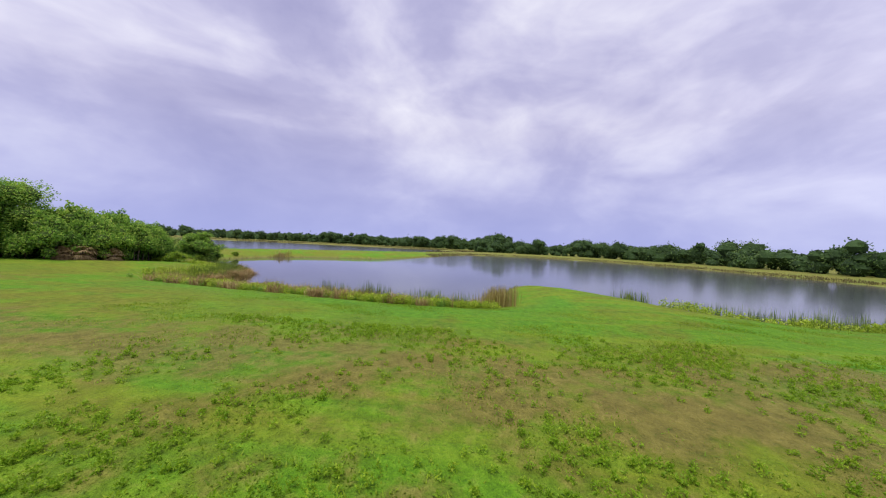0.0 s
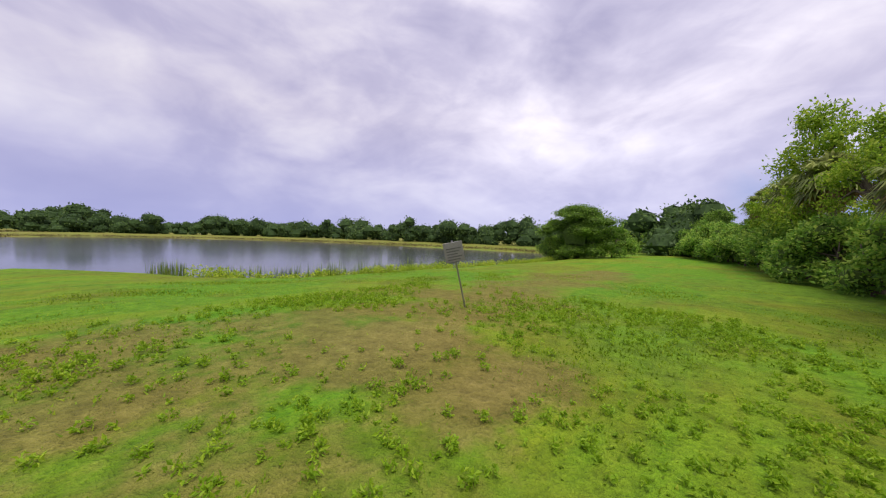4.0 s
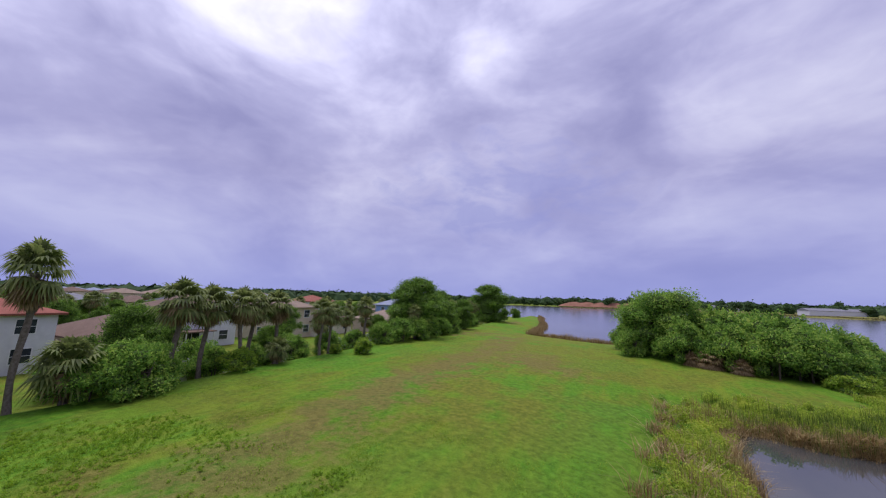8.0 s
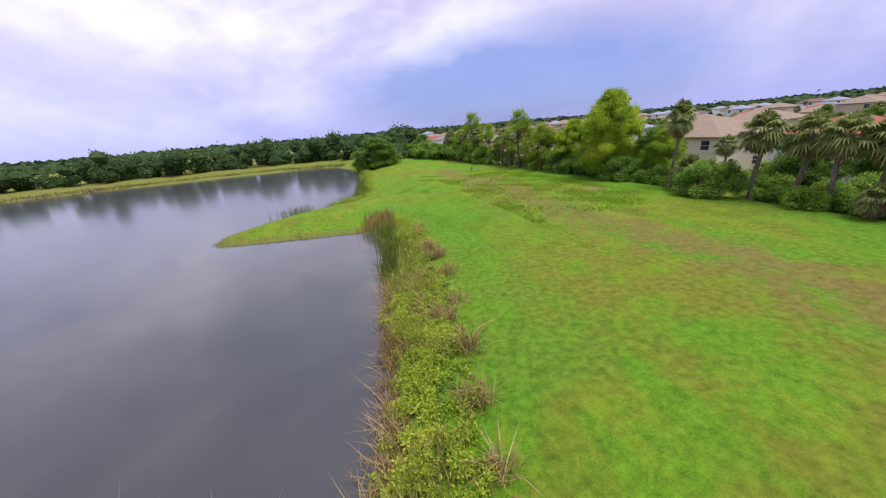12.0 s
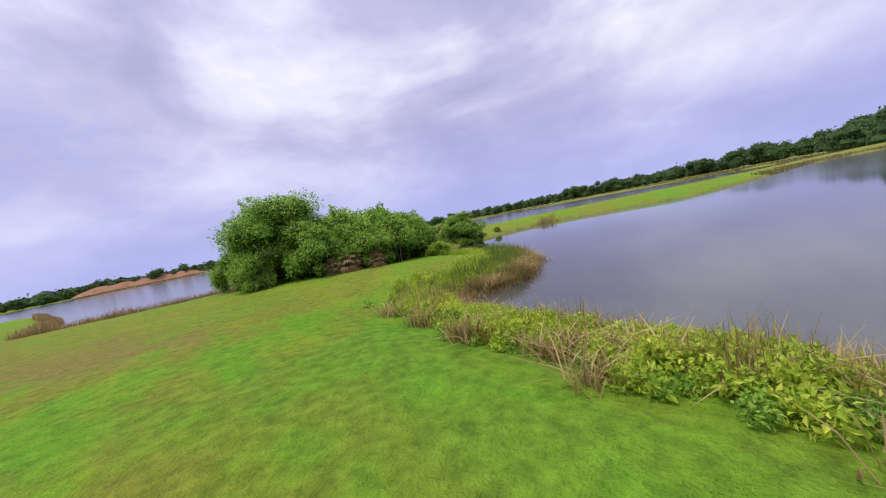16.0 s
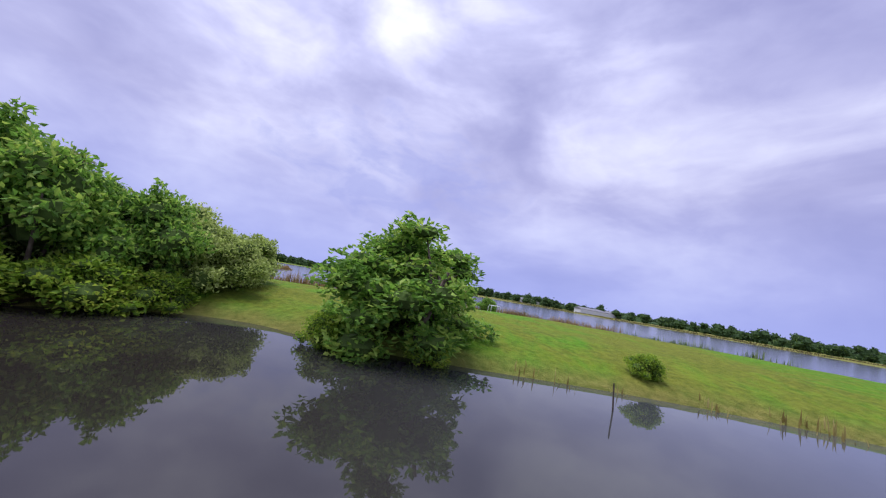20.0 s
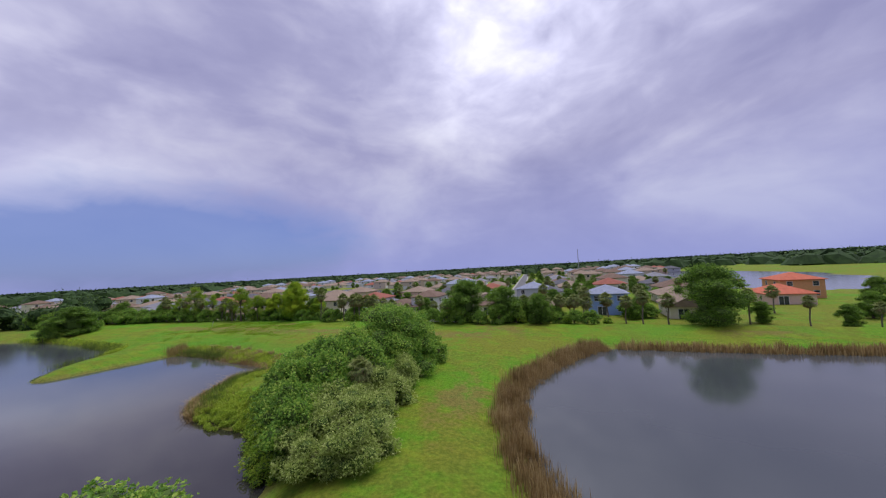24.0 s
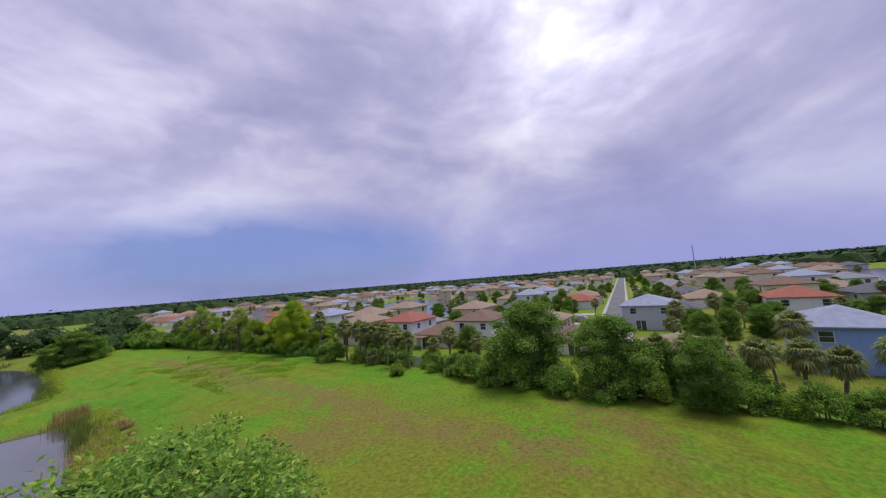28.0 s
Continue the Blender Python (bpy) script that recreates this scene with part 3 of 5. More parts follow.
# ---------------------------------------------------------------- plants
def leaf_cloud(lumps, count, length, width, rng, shell=0.42, droop=0.0, z_floor=0.05, fray=0.14):
    """Corners and faces of loose pointed leaves on the skins of many lumps (x, y, z, rx, ry, rz)."""
    lumps = np.asarray(lumps, float)
    area = (lumps[:, 3] * lumps[:, 5]) ** 1.0
    pick = rng.choice(len(lumps), count, p=area / area.sum())
    u = rng.normal(size=(count, 3))
    u /= np.linalg.norm(u, axis=1)[:, None]
    r = 1.0 + rng.normal(size=count) * fray - shell * rng.random(count) ** 2
    c = lumps[pick, :3] + u * lumps[pick, 3:] * r[:, None]
    c[:, 2] = np.maximum(c[:, 2], z_floor)
    out = u * 0.8 + rng.normal(size=(count, 3)) * 0.7 + np.array([0, 0, -droop])
    out /= np.linalg.norm(out, axis=1)[:, None]
    side = np.cross(out, rng.normal(size=(count, 3)))
    side /= np.linalg.norm(side, axis=1)[:, None] + 1e-9
    ln = length * (0.6 + 0.8 * rng.random(count))[:, None]
    wd = width * (0.6 + 0.8 * rng.random(count))[:, None]
    bend = np.cross(out, side) * ln * 0.15
    a = c - out * ln * 0.5
    b = c + side * wd * 0.5 + bend
    e = c + out * ln * 0.5
    f = c - side * wd * 0.5 + bend
    verts = np.stack([a, b, e, f], 1).reshape(-1, 3)
    faces = np.arange(count * 4).reshape(-1, 4)
    return verts, faces


def crown_lumps(rng, n, cx, cy, z0, z1, rad, size, flat=0.8, profile="round"):
    """Lumps spread through a crown between two heights."""
    out = []
    for _ in range(n):
        h = rng.random()
        w = math.sqrt(max(0.05, 1 - (2 * h - 0.85) ** 2)) if profile == "round" else math.sqrt(1 - 0.88 * h * h)
        a = rng.random() * 2 * math.pi
        rr = rad * w * math.sqrt(rng.random()) * 0.85
        s = size * (0.6 + 0.7 * rng.random())
        out.append((cx + rr * math.cos(a), cy + rr * math.sin(a), z0 + (z1 - z0) * h, s, s, s * flat))
    # sprigs that break the outline
    for i in range(n):
        x, y, z, s, _, _ = out[i]
        up, a = rng.random() * 1.2 - 0.1, rng.random() * 2 * math.pi
        k = s * (0.95 + 0.25 * rng.random())
        t = s * (0.22 + 0.18 * rng.random())
        out.append((x + k * math.cos(up) * math.cos(a), y + k * math.cos(up) * math.sin(a), max(z + k * math.sin(up) * flat, t), t, t, t))
    return out


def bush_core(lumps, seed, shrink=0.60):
    """The dark, uneven inside of a crown: added knobbly bodies that close it against the light, with its shade put into
    their colour.
    """
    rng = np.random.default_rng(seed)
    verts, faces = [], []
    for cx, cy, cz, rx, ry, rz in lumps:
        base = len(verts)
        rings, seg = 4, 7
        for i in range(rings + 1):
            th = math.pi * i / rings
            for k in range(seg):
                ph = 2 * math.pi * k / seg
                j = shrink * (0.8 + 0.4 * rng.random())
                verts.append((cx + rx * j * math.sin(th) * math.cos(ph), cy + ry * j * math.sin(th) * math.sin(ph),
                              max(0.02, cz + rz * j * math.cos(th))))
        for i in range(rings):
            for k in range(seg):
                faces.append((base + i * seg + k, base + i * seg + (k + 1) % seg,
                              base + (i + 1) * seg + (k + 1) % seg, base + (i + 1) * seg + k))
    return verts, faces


def make_plant(name, seed, height, rad, leaves, leaf_len, leaf_mat, label, category, trunk_h=0.35, lumps=26,
               lump_size=0.30, core=True, group="", profile="round", base=0.0, stems=1, fray=0.14):
    """A tree or bush at the origin: trunk with limbs, and a crown of single leaves."""
    rng = np.random.default_rng(seed)
    root = new(name)
    z0, z1 = base * height + lump_size * rad * 0.5, height - lump_size * rad * 0.6
    cl = crown_lumps(rng, lumps, 0, 0, z0, z1, rad * (1 - lump_size * 0.5), lump_size * rad, profile=profile)
    tv, tf = [], []
    for s in range(stems):
        ax, ay = (0, 0) if stems == 1 else (rng.normal() * rad * 0.15, rng.normal() * rad * 0.15)
        top = height * 0.62
        pts = [(ax, ay, -0.15), (ax * 1.1 + 0.03 * height * rng.normal(), ay * 1.1, height * trunk_h * 0.6),
               (ax * 1.4 + 0.05 * height * rng.normal(), ay * 1.4 + 0.04 * height * rng.normal(), top)]
        r0 = max(0.05, height * 0.028) / math.sqrt(stems)
        tube(tv, tf, pts, [r0 * 1.3, r0, r0 * 0.4])
        for li in range(min(12, len(cl))):
            l = cl[(li * stems + s) % len(cl)]
            k = 0.35 + 0.5 * rng.random()
            q = Vector(pts[1]).lerp(Vector(pts[2]), k)
            m = q.lerp(Vector(l[:3]), 0.5) + Vector((0, 0, 0.06 * height))
            tube(tv, tf, [q, m, Vector(l[:3])], [r0 * 0.5, r0 * 0.3, r0 * 0.08], 5)
    mesh_object("trunk", tv, tf, MAT["bark"], root, smooth=True)
    v, f = leaf_cloud(cl, leaves, leaf_len, leaf_len * 0.55, rng, fray=fray)
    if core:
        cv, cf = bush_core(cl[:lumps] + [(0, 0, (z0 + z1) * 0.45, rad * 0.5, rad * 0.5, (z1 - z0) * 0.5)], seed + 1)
        # added body whose dark green stands for the shade between the leaves
        mesh_object("crown_core", cv, cf, MAT["core_shade"], root)
    mesh_object("crown", v.tolist(), f.tolist(), leaf_mat, root)
    return tagged(root, label, category, group)


def put(proto, x, y, scale=1.0, turn=0.0, z=None, label=""):
    """A copy of a plant, standing on the ground."""
    z = gz(x, y) if z is None else z
    ob = copy_thing(proto, pose(x, y, z - 0.03, 0, 0, turn))
    ob.scale = (scale, scale, scale) if isinstance(scale, (int, float)) else scale
    if label:
        ob["label"] = label
    return ob


def settle(proto, x, y, scale=1.0, turn=0.0, z=None):
    """Stands the first of a kind itself in its place."""
    z = gz(x, y) if z is None else z
    proto.matrix_basis = pose(x, y, z - 0.03, 0, 0, turn)
    proto.scale = (scale, scale, scale) if isinstance(scale, (int, float)) else scale
    return proto


def make_palm(name, seed, height, lean, label, crown=1.9, dead=16, group="palms by the houses"):
    """A cabbage palm: booted trunk, fan fronds, a skirt of dry ones."""
    rng = np.random.default_rng(seed)
    root = new(name)
    tv, tf = [], []
    n = 9
    pts = [(lean * height * (i / n) ** 2, 0.02 * height * math.sin(i * 0.7), height * i / n - (0.15 if i == 0 else 0)) for i in range(n + 1)]
    radii = [0.22 if i == 0 else 0.15 + 0.02 * (i % 2) + 0.05 * (i > n - 3) for i in range(n + 1)]
    tube(tv, tf, pts, radii, 9)
    top = Vector(pts[-1])
    for i in range(26):       # boots of old fronds
        a, h = rng.random() * 6.28, height * (0.70 + 0.28 * rng.random())
        k = h / height
        q = Vector((lean * height * k * k, 0.02 * height * math.sin(k * n * 0.7), h))
        o = Vector((math.cos(a), math.sin(a), 0.9))
        tube(tv, tf, [q + Vector((o.x, o.y, 0)) * 0.15, q + o * 0.35], [0.06, 0.025], 4)
    mesh_object("trunk", tv, tf, MAT["palm_bark"], root, smooth=True)

    def frond(vs, fs, az, el, stalk, blade, fold):
        d = Vector((math.cos(az) * math.cos(el), math.sin(az) * math.cos(el), math.sin(el)))
        sd = Vector((-math.sin(az), math.cos(az), 0))
        up = d.cross(sd) * -1
        if up.z < 0 and el > 0:
            up = -up
        hub = top + d * stalk + Vector((0, 0, -0.10 * stalk))
        b = len(vs)
        w = 0.025
        vs += [tuple(top + sd * w), tuple(hub + sd * w * 0.6), tuple(hub - sd * w * 0.6), tuple(top - sd * w)]
        fs.append((b, b + 1, b + 2, b + 3))
        m = 15
        for k in range(m):
            t = (k / (m - 1) - 0.5) * 2.0
            a = t * radians(105)
            dirv = d * math.cos(a) + sd * math.sin(a)
            ln = blade * (1.0 - 0.35 * abs(t)) * (0.9 + 0.2 * rng.random())
            mid = hub + dirv * ln * 0.55 + up * 0.05 * fold
            tip = hub + dirv * ln + Vector((0, 0, -fold * ln * (0.35 + 0.2 * rng.random())))
            cr = dirv.cross(up).normalized() * 0.075
            b = len(vs)
            vs += [tuple(hub), tuple(mid + cr), tuple(tip), tuple(mid - cr)]
            fs.append((b, b + 1, b + 2, b + 3))

    gv, gf = [], []
    for i in range(42):
        el = radians(86 - 118 * (i / 41) ** 1.15 + rng.normal() * 8)
        frond(gv, gf, i * 2.399 + rng.normal() * 0.2, el, crown * (0.38 + 0.22 * rng.random()), crown * 0.62, 0.6 + 0.8 * (i / 41))
    mesh_object("green_fronds", gv, gf, MAT["palm"], root)
    if dead:
        dv, df = [], []
        for i in range(dead):
            frond(dv, df, i * 2.399, radians(-24 - 58 * rng.random()), crown * (0.26 + 0.22 * rng.random()), crown * 0.52, 0.7)
        mesh_object("dry_fronds", dv, df, MAT["palm_dead"], root, "dry brown hanging fronds")
    return tagged(root, label, "palm tree", group)


def blades(points, rng, per, height, width, spread, lean=0.25, heads=0.0):
    """Long narrow leaves standing round each point; some end in a thick seed head."""
    pts = np.repeat(np.asarray(points, float), per, axis=0)
    n = len(pts)
    pts[:, :2] += rng.normal(size=(n, 2)) * spread
    zb = np.maximum(ground_z(pts[:, 0], pts[:, 1]), -0.25) - 0.05
    h = height * (0.55 + 0.6 * rng.random(n)) * pts[:, 2]
    ang = rng.random(n) * 2 * math.pi
    tilt = np.abs(rng.normal(size=n)) * lean
    dx, dy = np.cos(ang) * tilt * h, np.sin(ang) * tilt * h
    px, py = -np.sin(ang) * width * 0.5, np.cos(ang) * width * 0.5
    b0 = np.stack([pts[:, 0] + px, pts[:, 1] + py, zb], -1)
    b1 = np.stack([pts[:, 0] - px, pts[:, 1] - py, zb], -1)
    m0 = np.stack([pts[:, 0] + dx * 0.35 + px * 0.9, pts[:, 1] + dy * 0.35 + py * 0.9, zb + h * 0.6], -1)
    m1 = np.stack([pts[:, 0] + dx * 0.35 - px * 0.9, pts[:, 1] + dy * 0.35 - py * 0.9, zb + h * 0.6], -1)
    tp = np.stack([pts[:, 0] + dx, pts[:, 1] + dy, zb + h], -1)
    verts = np.stack([b0, b1, m1, m0, tp], 1).reshape(-1, 3)
    i = np.arange(n)[:, None] * 5
    quads = (i + np.array([[0, 1, 2, 3]])).tolist()
    tris = (i + np.array([[3, 2, 4]])).tolist()
    return verts.tolist(), quads + tris


def along(poly, start, stop, step):
    """Points every step metres on the closed line between two of its places nearest to start and stop."""
    seg = np.vstack([poly, poly[:1]])
    i0 = int(np.argmin(np.hypot(poly[:, 0] - start[0], poly[:, 1] - start[1])))
    i1 = int(np.argmin(np.hypot(poly[:, 0] - stop[0], poly[:, 1] - stop[1])))
    ids = list(range(i0, i1 + 1)) if i1 >= i0 else list(range(i0, len(poly))) + list(range(0, i1 + 1))
    line = poly[ids]
    ln = np.concatenate([[0], np.cumsum(np.hypot(*np.diff(line, axis=0).T))])
    s = np.arange(0, ln[-1], step)
    return np.stack([np.interp(s, ln, line[:, 0]), np.interp(s, ln, line[:, 1])], -1)

# ---------------------------------------------------------------- trees and bushes by the houses
rng0 = random.Random(5)
EDGE = "trees along the back gardens"
T_BIG = make_plant("tree", 11, 9.0, 4.4, 150000, 0.125, MAT["leaf_yellow"], "tall leafy tree with yellow-green leaves at the grass edge", "tree", 0.35, 190, 0.13, core=False, base=0.08, group=EDGE, fray=0.34)
settle(T_BIG, 29.2, 33.2, (1.04, 1.04, 1.16))
OAK = make_plant("oak_tree", 12, 9.0, 4.6, 40000, 0.18, MAT["leaf_oak"], "broad dark green oak tree beside the back gardens", "tree", 0.3, 60, 0.21, base=0.04, group=EDGE, fray=0.22)
settle(OAK, 29.0, -15.5, (1.36, 1.36, 1.04))
BUSH = make_plant("bush", 13, 3.4, 2.5, 9000, 0.19, MAT["leaf_bush"], "dense rounded green bush at the grass edge", "bush", 0.3, 26, 0.30, stems=3, profile="bush", group="bushes along the back gardens")
settle(BUSH, 27.6, 20.0, 0.9)
LIGHT = make_plant("slender_tree", 16, 7.0, 2.8, 8000, 0.16, MAT["leaf_bright"], "slender open tree with thin light green foliage", "tree", 0.4, 30, 0.20, core=False, base=0.22, group=EDGE, fray=0.4)
settle(LIGHT, 28.0, 51.0, 1.0)
LOW = make_plant("shrub", 17, 2.0, 1.7, 5200, 0.15, MAT["leaf_bright"], "low bright green shrub", "bush", 0.3, 20, 0.32, stems=3, profile="bush", group="bushes along the back gardens")
settle(LOW, 25.6, 1.6, 0.8)
P1 = make_palm("palm", 21, 6.4, 0.02, "tall cabbage palm with a rough trunk and dry hanging fronds", 1.75, 60)
settle(P1, 28.8, 23.8, (0.82, 0.82, 1.06))
P2 = make_palm("palm", 22, 5.6, -0.04, "cabbage palm with grey trunk and brown skirt of dry fronds", 1.75, 64)
settle(P2, 29.4, 17.0, 1.0)
P3 = make_palm("short_palm", 23, 2.2, 0.02, "short bushy cabbage palm with a thick skirt of fronds", 1.9, 34)
settle(P3, 28.8, 22.0, 0.9)


def tree_line(y):
    """The line of trees bends towards the pond beyond the sign."""
    return float(np.interp(y, [36, 45, 50, 57, 65, 75, 85, 100, 120], [29.2, 28.2, 27.6, 26.6, 25.0, 23.4, 22.0, 17.0, 8.0]))


for x, y, k in ((30.4, 44.4, 0.85), (30.6, 38.4, 0.98), (30.0, -4.0, 0.8), (33, -49.2, 0.85), (36, -66, 0.8), (34, -73, 0.65)):
    put(P1, x, y, k, rng0.random() * 360)
for x, y, k in ((30.4, 14.6, 1.0), (29.4, 12.4, 0.94), (30.8, 10.6, 0.98), (30.2, 8.4, 0.96), (28.6, 4.6, 0.8), (29.2, 2.8, 0.76), (30.8, -34.6, 0.84), (31.2, -37.2, 0.86),
                (36.5, -63.6, 0.8), (29.5, -30.2, 0.85), (32, -80, 0.6), (31, -88, 0.55),
                (32.5, 30.5, 0.9), (33, 41, 0.95), (27.5, -12.2, 0.7), (31.6, -27.4, 0.88), (30.2, -32.2, 0.84), (31.8, -39.4, 0.8), (34.2, -43.4, 0.9), (35.4, -46.6, 0.8), (33.8, -53.4, 0.85),
                (34.6, -5.8, 0.75), (33.4, -8.4, 0.7), (32.6, 1.0, 0.7)):
    put(P2, x, y, k, rng0.random() * 360)
for y, o, k in ((46.2, 1.0, 0.85), (54.5, 0.6, 0.8), (58.5, 1.0, 0.95), (66.5, 0.8, 1.0), (72.0, 0.6, 1.0), (80, 1.0, 1.0)):
    put(P2, tree_line(y) + o, y, k, rng0.random() * 360)
for x, y, k in ((28.4, 9.6, 0.6), (tree_line(56) + 1, 56, 0.9)):
    put(P3, x, y, k, rng0.random() * 360)
# dark bushes that close the foot of the line of trees
for x, y, k in ((30.2, 37.0, 0.9), (31.0, 33.8, 0.95), (31.2, 30.8, 0.9), (31.2, 28.2, 0.85), (30.4, 25.8, 0.8), (28.6, 21.4, 0.7), (28.4, 18.8, 0.85),
                (28.6, -5.6, 0.8), (27.6, -8.6, 0.9), (27.0, -11.6, 0.95), (26.6, -19.5, 0.8), (27.2, -23.2, 0.9), (28.8, -31.0, 0.8), (29.0, -40.2, 0.75), (29.2, -34.0, 0.7), (28.8, -37.4, 0.75)):
    put(BUSH, x, y, (k * (0.9 + 0.25 * rng0.random()), k * (0.9 + 0.25 * rng0.random()), k), rng0.random() * 360)
for y in range(40, 122, 4):
    k = 0.75 + 0.012 * (y - 40) if y < 70 else 1.1 + 0.3 * rng0.random()
    if y in (52, 56):
        k *= 0.55
    put(BUSH, tree_line(y) + rng0.uniform(0.0, 1.2), y, (k * (0.9 + 0.25 * rng0.random()), k * (0.9 + 0.25 * rng0.random()), k), rng0.random() * 360)
for x, y, k in ((28.4, 13.0, 0.9), (28.0, 3.0, 0.5), (28.4, -2.0, 0.6), (28.0, -27.6, 0.8), (28.6, -36.0, 0.8), (29.6, -43.0, 0.7), (27.0, 46.0, 0.9)):
    put(LOW, x, y, k, rng0.random() * 360)
put(T_BIG, 29.6, 40.4, (0.8, 0.8, 0.84), 120)
put(BUSH, 28.6, 42.0, (1.0, 1.0, 1.1), 10)
for x, y, k, tn in ((28.6, 30.6, 0.9, 20), (28.7, 33.4, 1.0, 75), (28.9, 36.2, 1.0, 140), (29.0, 39.0, 0.9, 200), (30.6, 28.4, 1.0, 310)):
    put(BUSH, x, y, (k * 1.05, k * 1.05, k), tn, label="dense green undergrowth below the tall tree")
put(OAK, 32.4, 28.8, (0.85, 0.85, 0.8), 250)
put(OAK, 32.0, 37.2, (0.95, 0.95, 0.92), 30)
put(T_BIG, 31.6, 27.6, (0.62, 0.62, 0.72), 200)
put(OAK, 29.4, -23.8, (1.12, 1.12, 0.86), 80)
put(OAK, 30.5, -13.5, 0.7, 10)
put(OAK, 31, -28, 0.62, 60)
put(BUSH, 27.2, -14.6, 1.1, 60)
put(BUSH, 28.2, -26.4, 1.0, 160)
put(BUSH, 30.5, -33.5, 1.1, 220)
put(OAK, 33, 7.0, 0.45, 60)
for x, y, k in ((31.8, 16.6, 0.8), (31.4, 13.2, 0.75), (32.0, 9.6, 0.7), (31.2, 5.6, 0.75), (31.6, 0.4, 0.8), (30.6, -2.8, 0.7), (34.6, 12.6, 0.9), (35.2, 19.4, 1.0), (35.0, 3.2, 0.8)):
    put(BUSH, x, y, k, rng0.random() * 360, label="garden hedge bush behind the palms")
put(OAK, 31.0, -59.0, (1.6, 1.6, 1.22), 200, label="large dark green tree on the pond shore by the houses")
put(OAK, 27.5, -31.2, 0.66, 150)
for x, y, k in ((31, -76, 0.42), (29, -84, 0.38), (37, -68, 0.45), (30, -92, 0.34)):
    put(OAK, x, y, k, rng0.random() * 360, label="small dark green tree on the grass point")
for i in range(16):
    x, y, k = rng0.uniform(36, 84), rng0.uniform(-108, -70), rng0.uniform(0.35, 0.7)
    if math.hypot(x - 68, y + 84) > 9 and math.hypot(x - 80, y + 92) > 9 and math.hypot(x - 72, y + 63) > 9 and shore_distance(np.array([x]), np.array([y]))[0] > 3:
        put((OAK, BUSH, P2)[i % 3], x, y, k * (1.0, 1.4, 1.3)[i % 3], rng0.random() * 360, label=("small dark green tree on the lawn by the houses", "round green bush on the lawn by the houses", "cabbage palm on the lawn by the houses")[i % 3])
for y, o, k in ((44.6, 0.2, 0.9), (48.0, 0.6, 0.85), (56.0, 0.4, 0.9), (62.0, 0.5, 1.1), (68.5, 0.6, 1.45), (75, 1.0, 1.0)):
    put(LIGHT, tree_line(y) + o, y, (k * 0.85, k * 0.85, k), rng0.random() * 360)
put(LIGHT, 27.4, 45.2, (0.95, 0.95, 1.0), 10)
put(LIGHT, 26.4, 50.6, (1.1, 1.1, 1.35), 40, label="tall slender tree with thin hanging foliage")
put(P2, 26.2, 54.0, 0.8, 20)
put(P2, 26.0, 58.0, 0.75, 80)
for y, k in ((83, 0.7), (97, 0.75), (112, 0.8)):
    put(OAK, tree_line(y) + 2.5, y, k, rng0.random() * 360)

# ---------------------------------------------------------------- the pond's own bushes
SHORE = "bushes on the land bridge"
put(OAK, 5.4, 86.5, (1.35, 1.35, 0.86), 20, label="broad dark green tree at the pond shore")
put(BUSH, 9.6, 89.0, (1.3, 1.3, 1.3), 80, label="green bush at the pond shore")
put(BUSH, 1.6, 88.0, (1.2, 1.2, 1.1), 150, label="green bush at the pond shore")
HEAD = make_plant("bridge_tree", 31, 6.9, 5.0, 46000, 0.18, MAT["leaf_bush"], "tall dense green tree at the head of the land bridge", "tree", 0.3, 56, 0.25, base=0.0, stems=3, profile="bush")
settle(HEAD, -4.0, -17.3, (1.34, 1.34, 1.06), 30)
GREY = make_plant("willow_bush", 15, 3.4, 2.7, 12000, 0.17, MAT["leaf_grey"], "grey-green willow bush with fine leaves", "bush", 0.3, 30, 0.29, stems=3, profile="bush", group=SHORE)
settle(GREY, -9.6, -21.4, 1.0)
for x, y, k in ((-13.2, -21.6, 1.05), (-17.0, -22.4, 1.0), (-19.6, -23.8, 1.05), (-21.6, -24.6, 0.8), (-17.6, -19.2, 1.1), (-20.4, -20.8, 1.05), (-22.2, -22.4, 0.75), (-31.2, -25.8, 0.8), (-31.0, -23.4, 0.7), (-32.4, -24.0, 0.6)):
    put(GREY, x, y, (k * 1.1, k * 1.1, k), rng0.random() * 360)
for x, y, k in ((-4.6, -13.0, 1.15), (-8.0, -11.6, 1.15), (-11.0, -10.6, 1.15), (-13.6, -11.6, 1.2), (-8.2, -15.2, 1.5), (-12.2, -15.0, 1.5), (-6.8, -19.6, 1.3), (-11.6, -18.4, 1.45), (-16.0, -14.2, 1.3), (-15.4, -17.4, 1.4), (0.0, -20.6, 0.9), (0.2, -14.6, 0.8), (-19.0, -17.6, 1.2), (-20.6, -19.6, 1.05)):
    b = put(BUSH, x, y, (k * 1.05, k, k * 1.12), rng0.random() * 360, label="dense green bush of the land bridge clump")
    b["group"] = SHORE
for x, y, k in ((-19.6, -15.0, 1.0), (-18.0, -13.0, 1.0), (-21.4, -17.4, 1.0), (-22.2, -19.0, 0.8), (-16.4, -10.8, 0.9), (-14.6, -8.6, 0.8)):
    b = put(LOW, x, y, (k * 1.25, k * 1.25, k), rng0.random() * 360, z=max(0.0, gz(x, y)) - 0.1, label="pale green shrub leaning over the water")
    b["group"] = SHORE
put(P2, -14.8, -20.6, 0.68, 40, label="short cabbage palm standing up out of the bushes")
THATCH = make_palm("dead_palm", 24, 0.9, 0.1, "small palm with drooping dry pinkish-brown fronds", 1.7, 46)
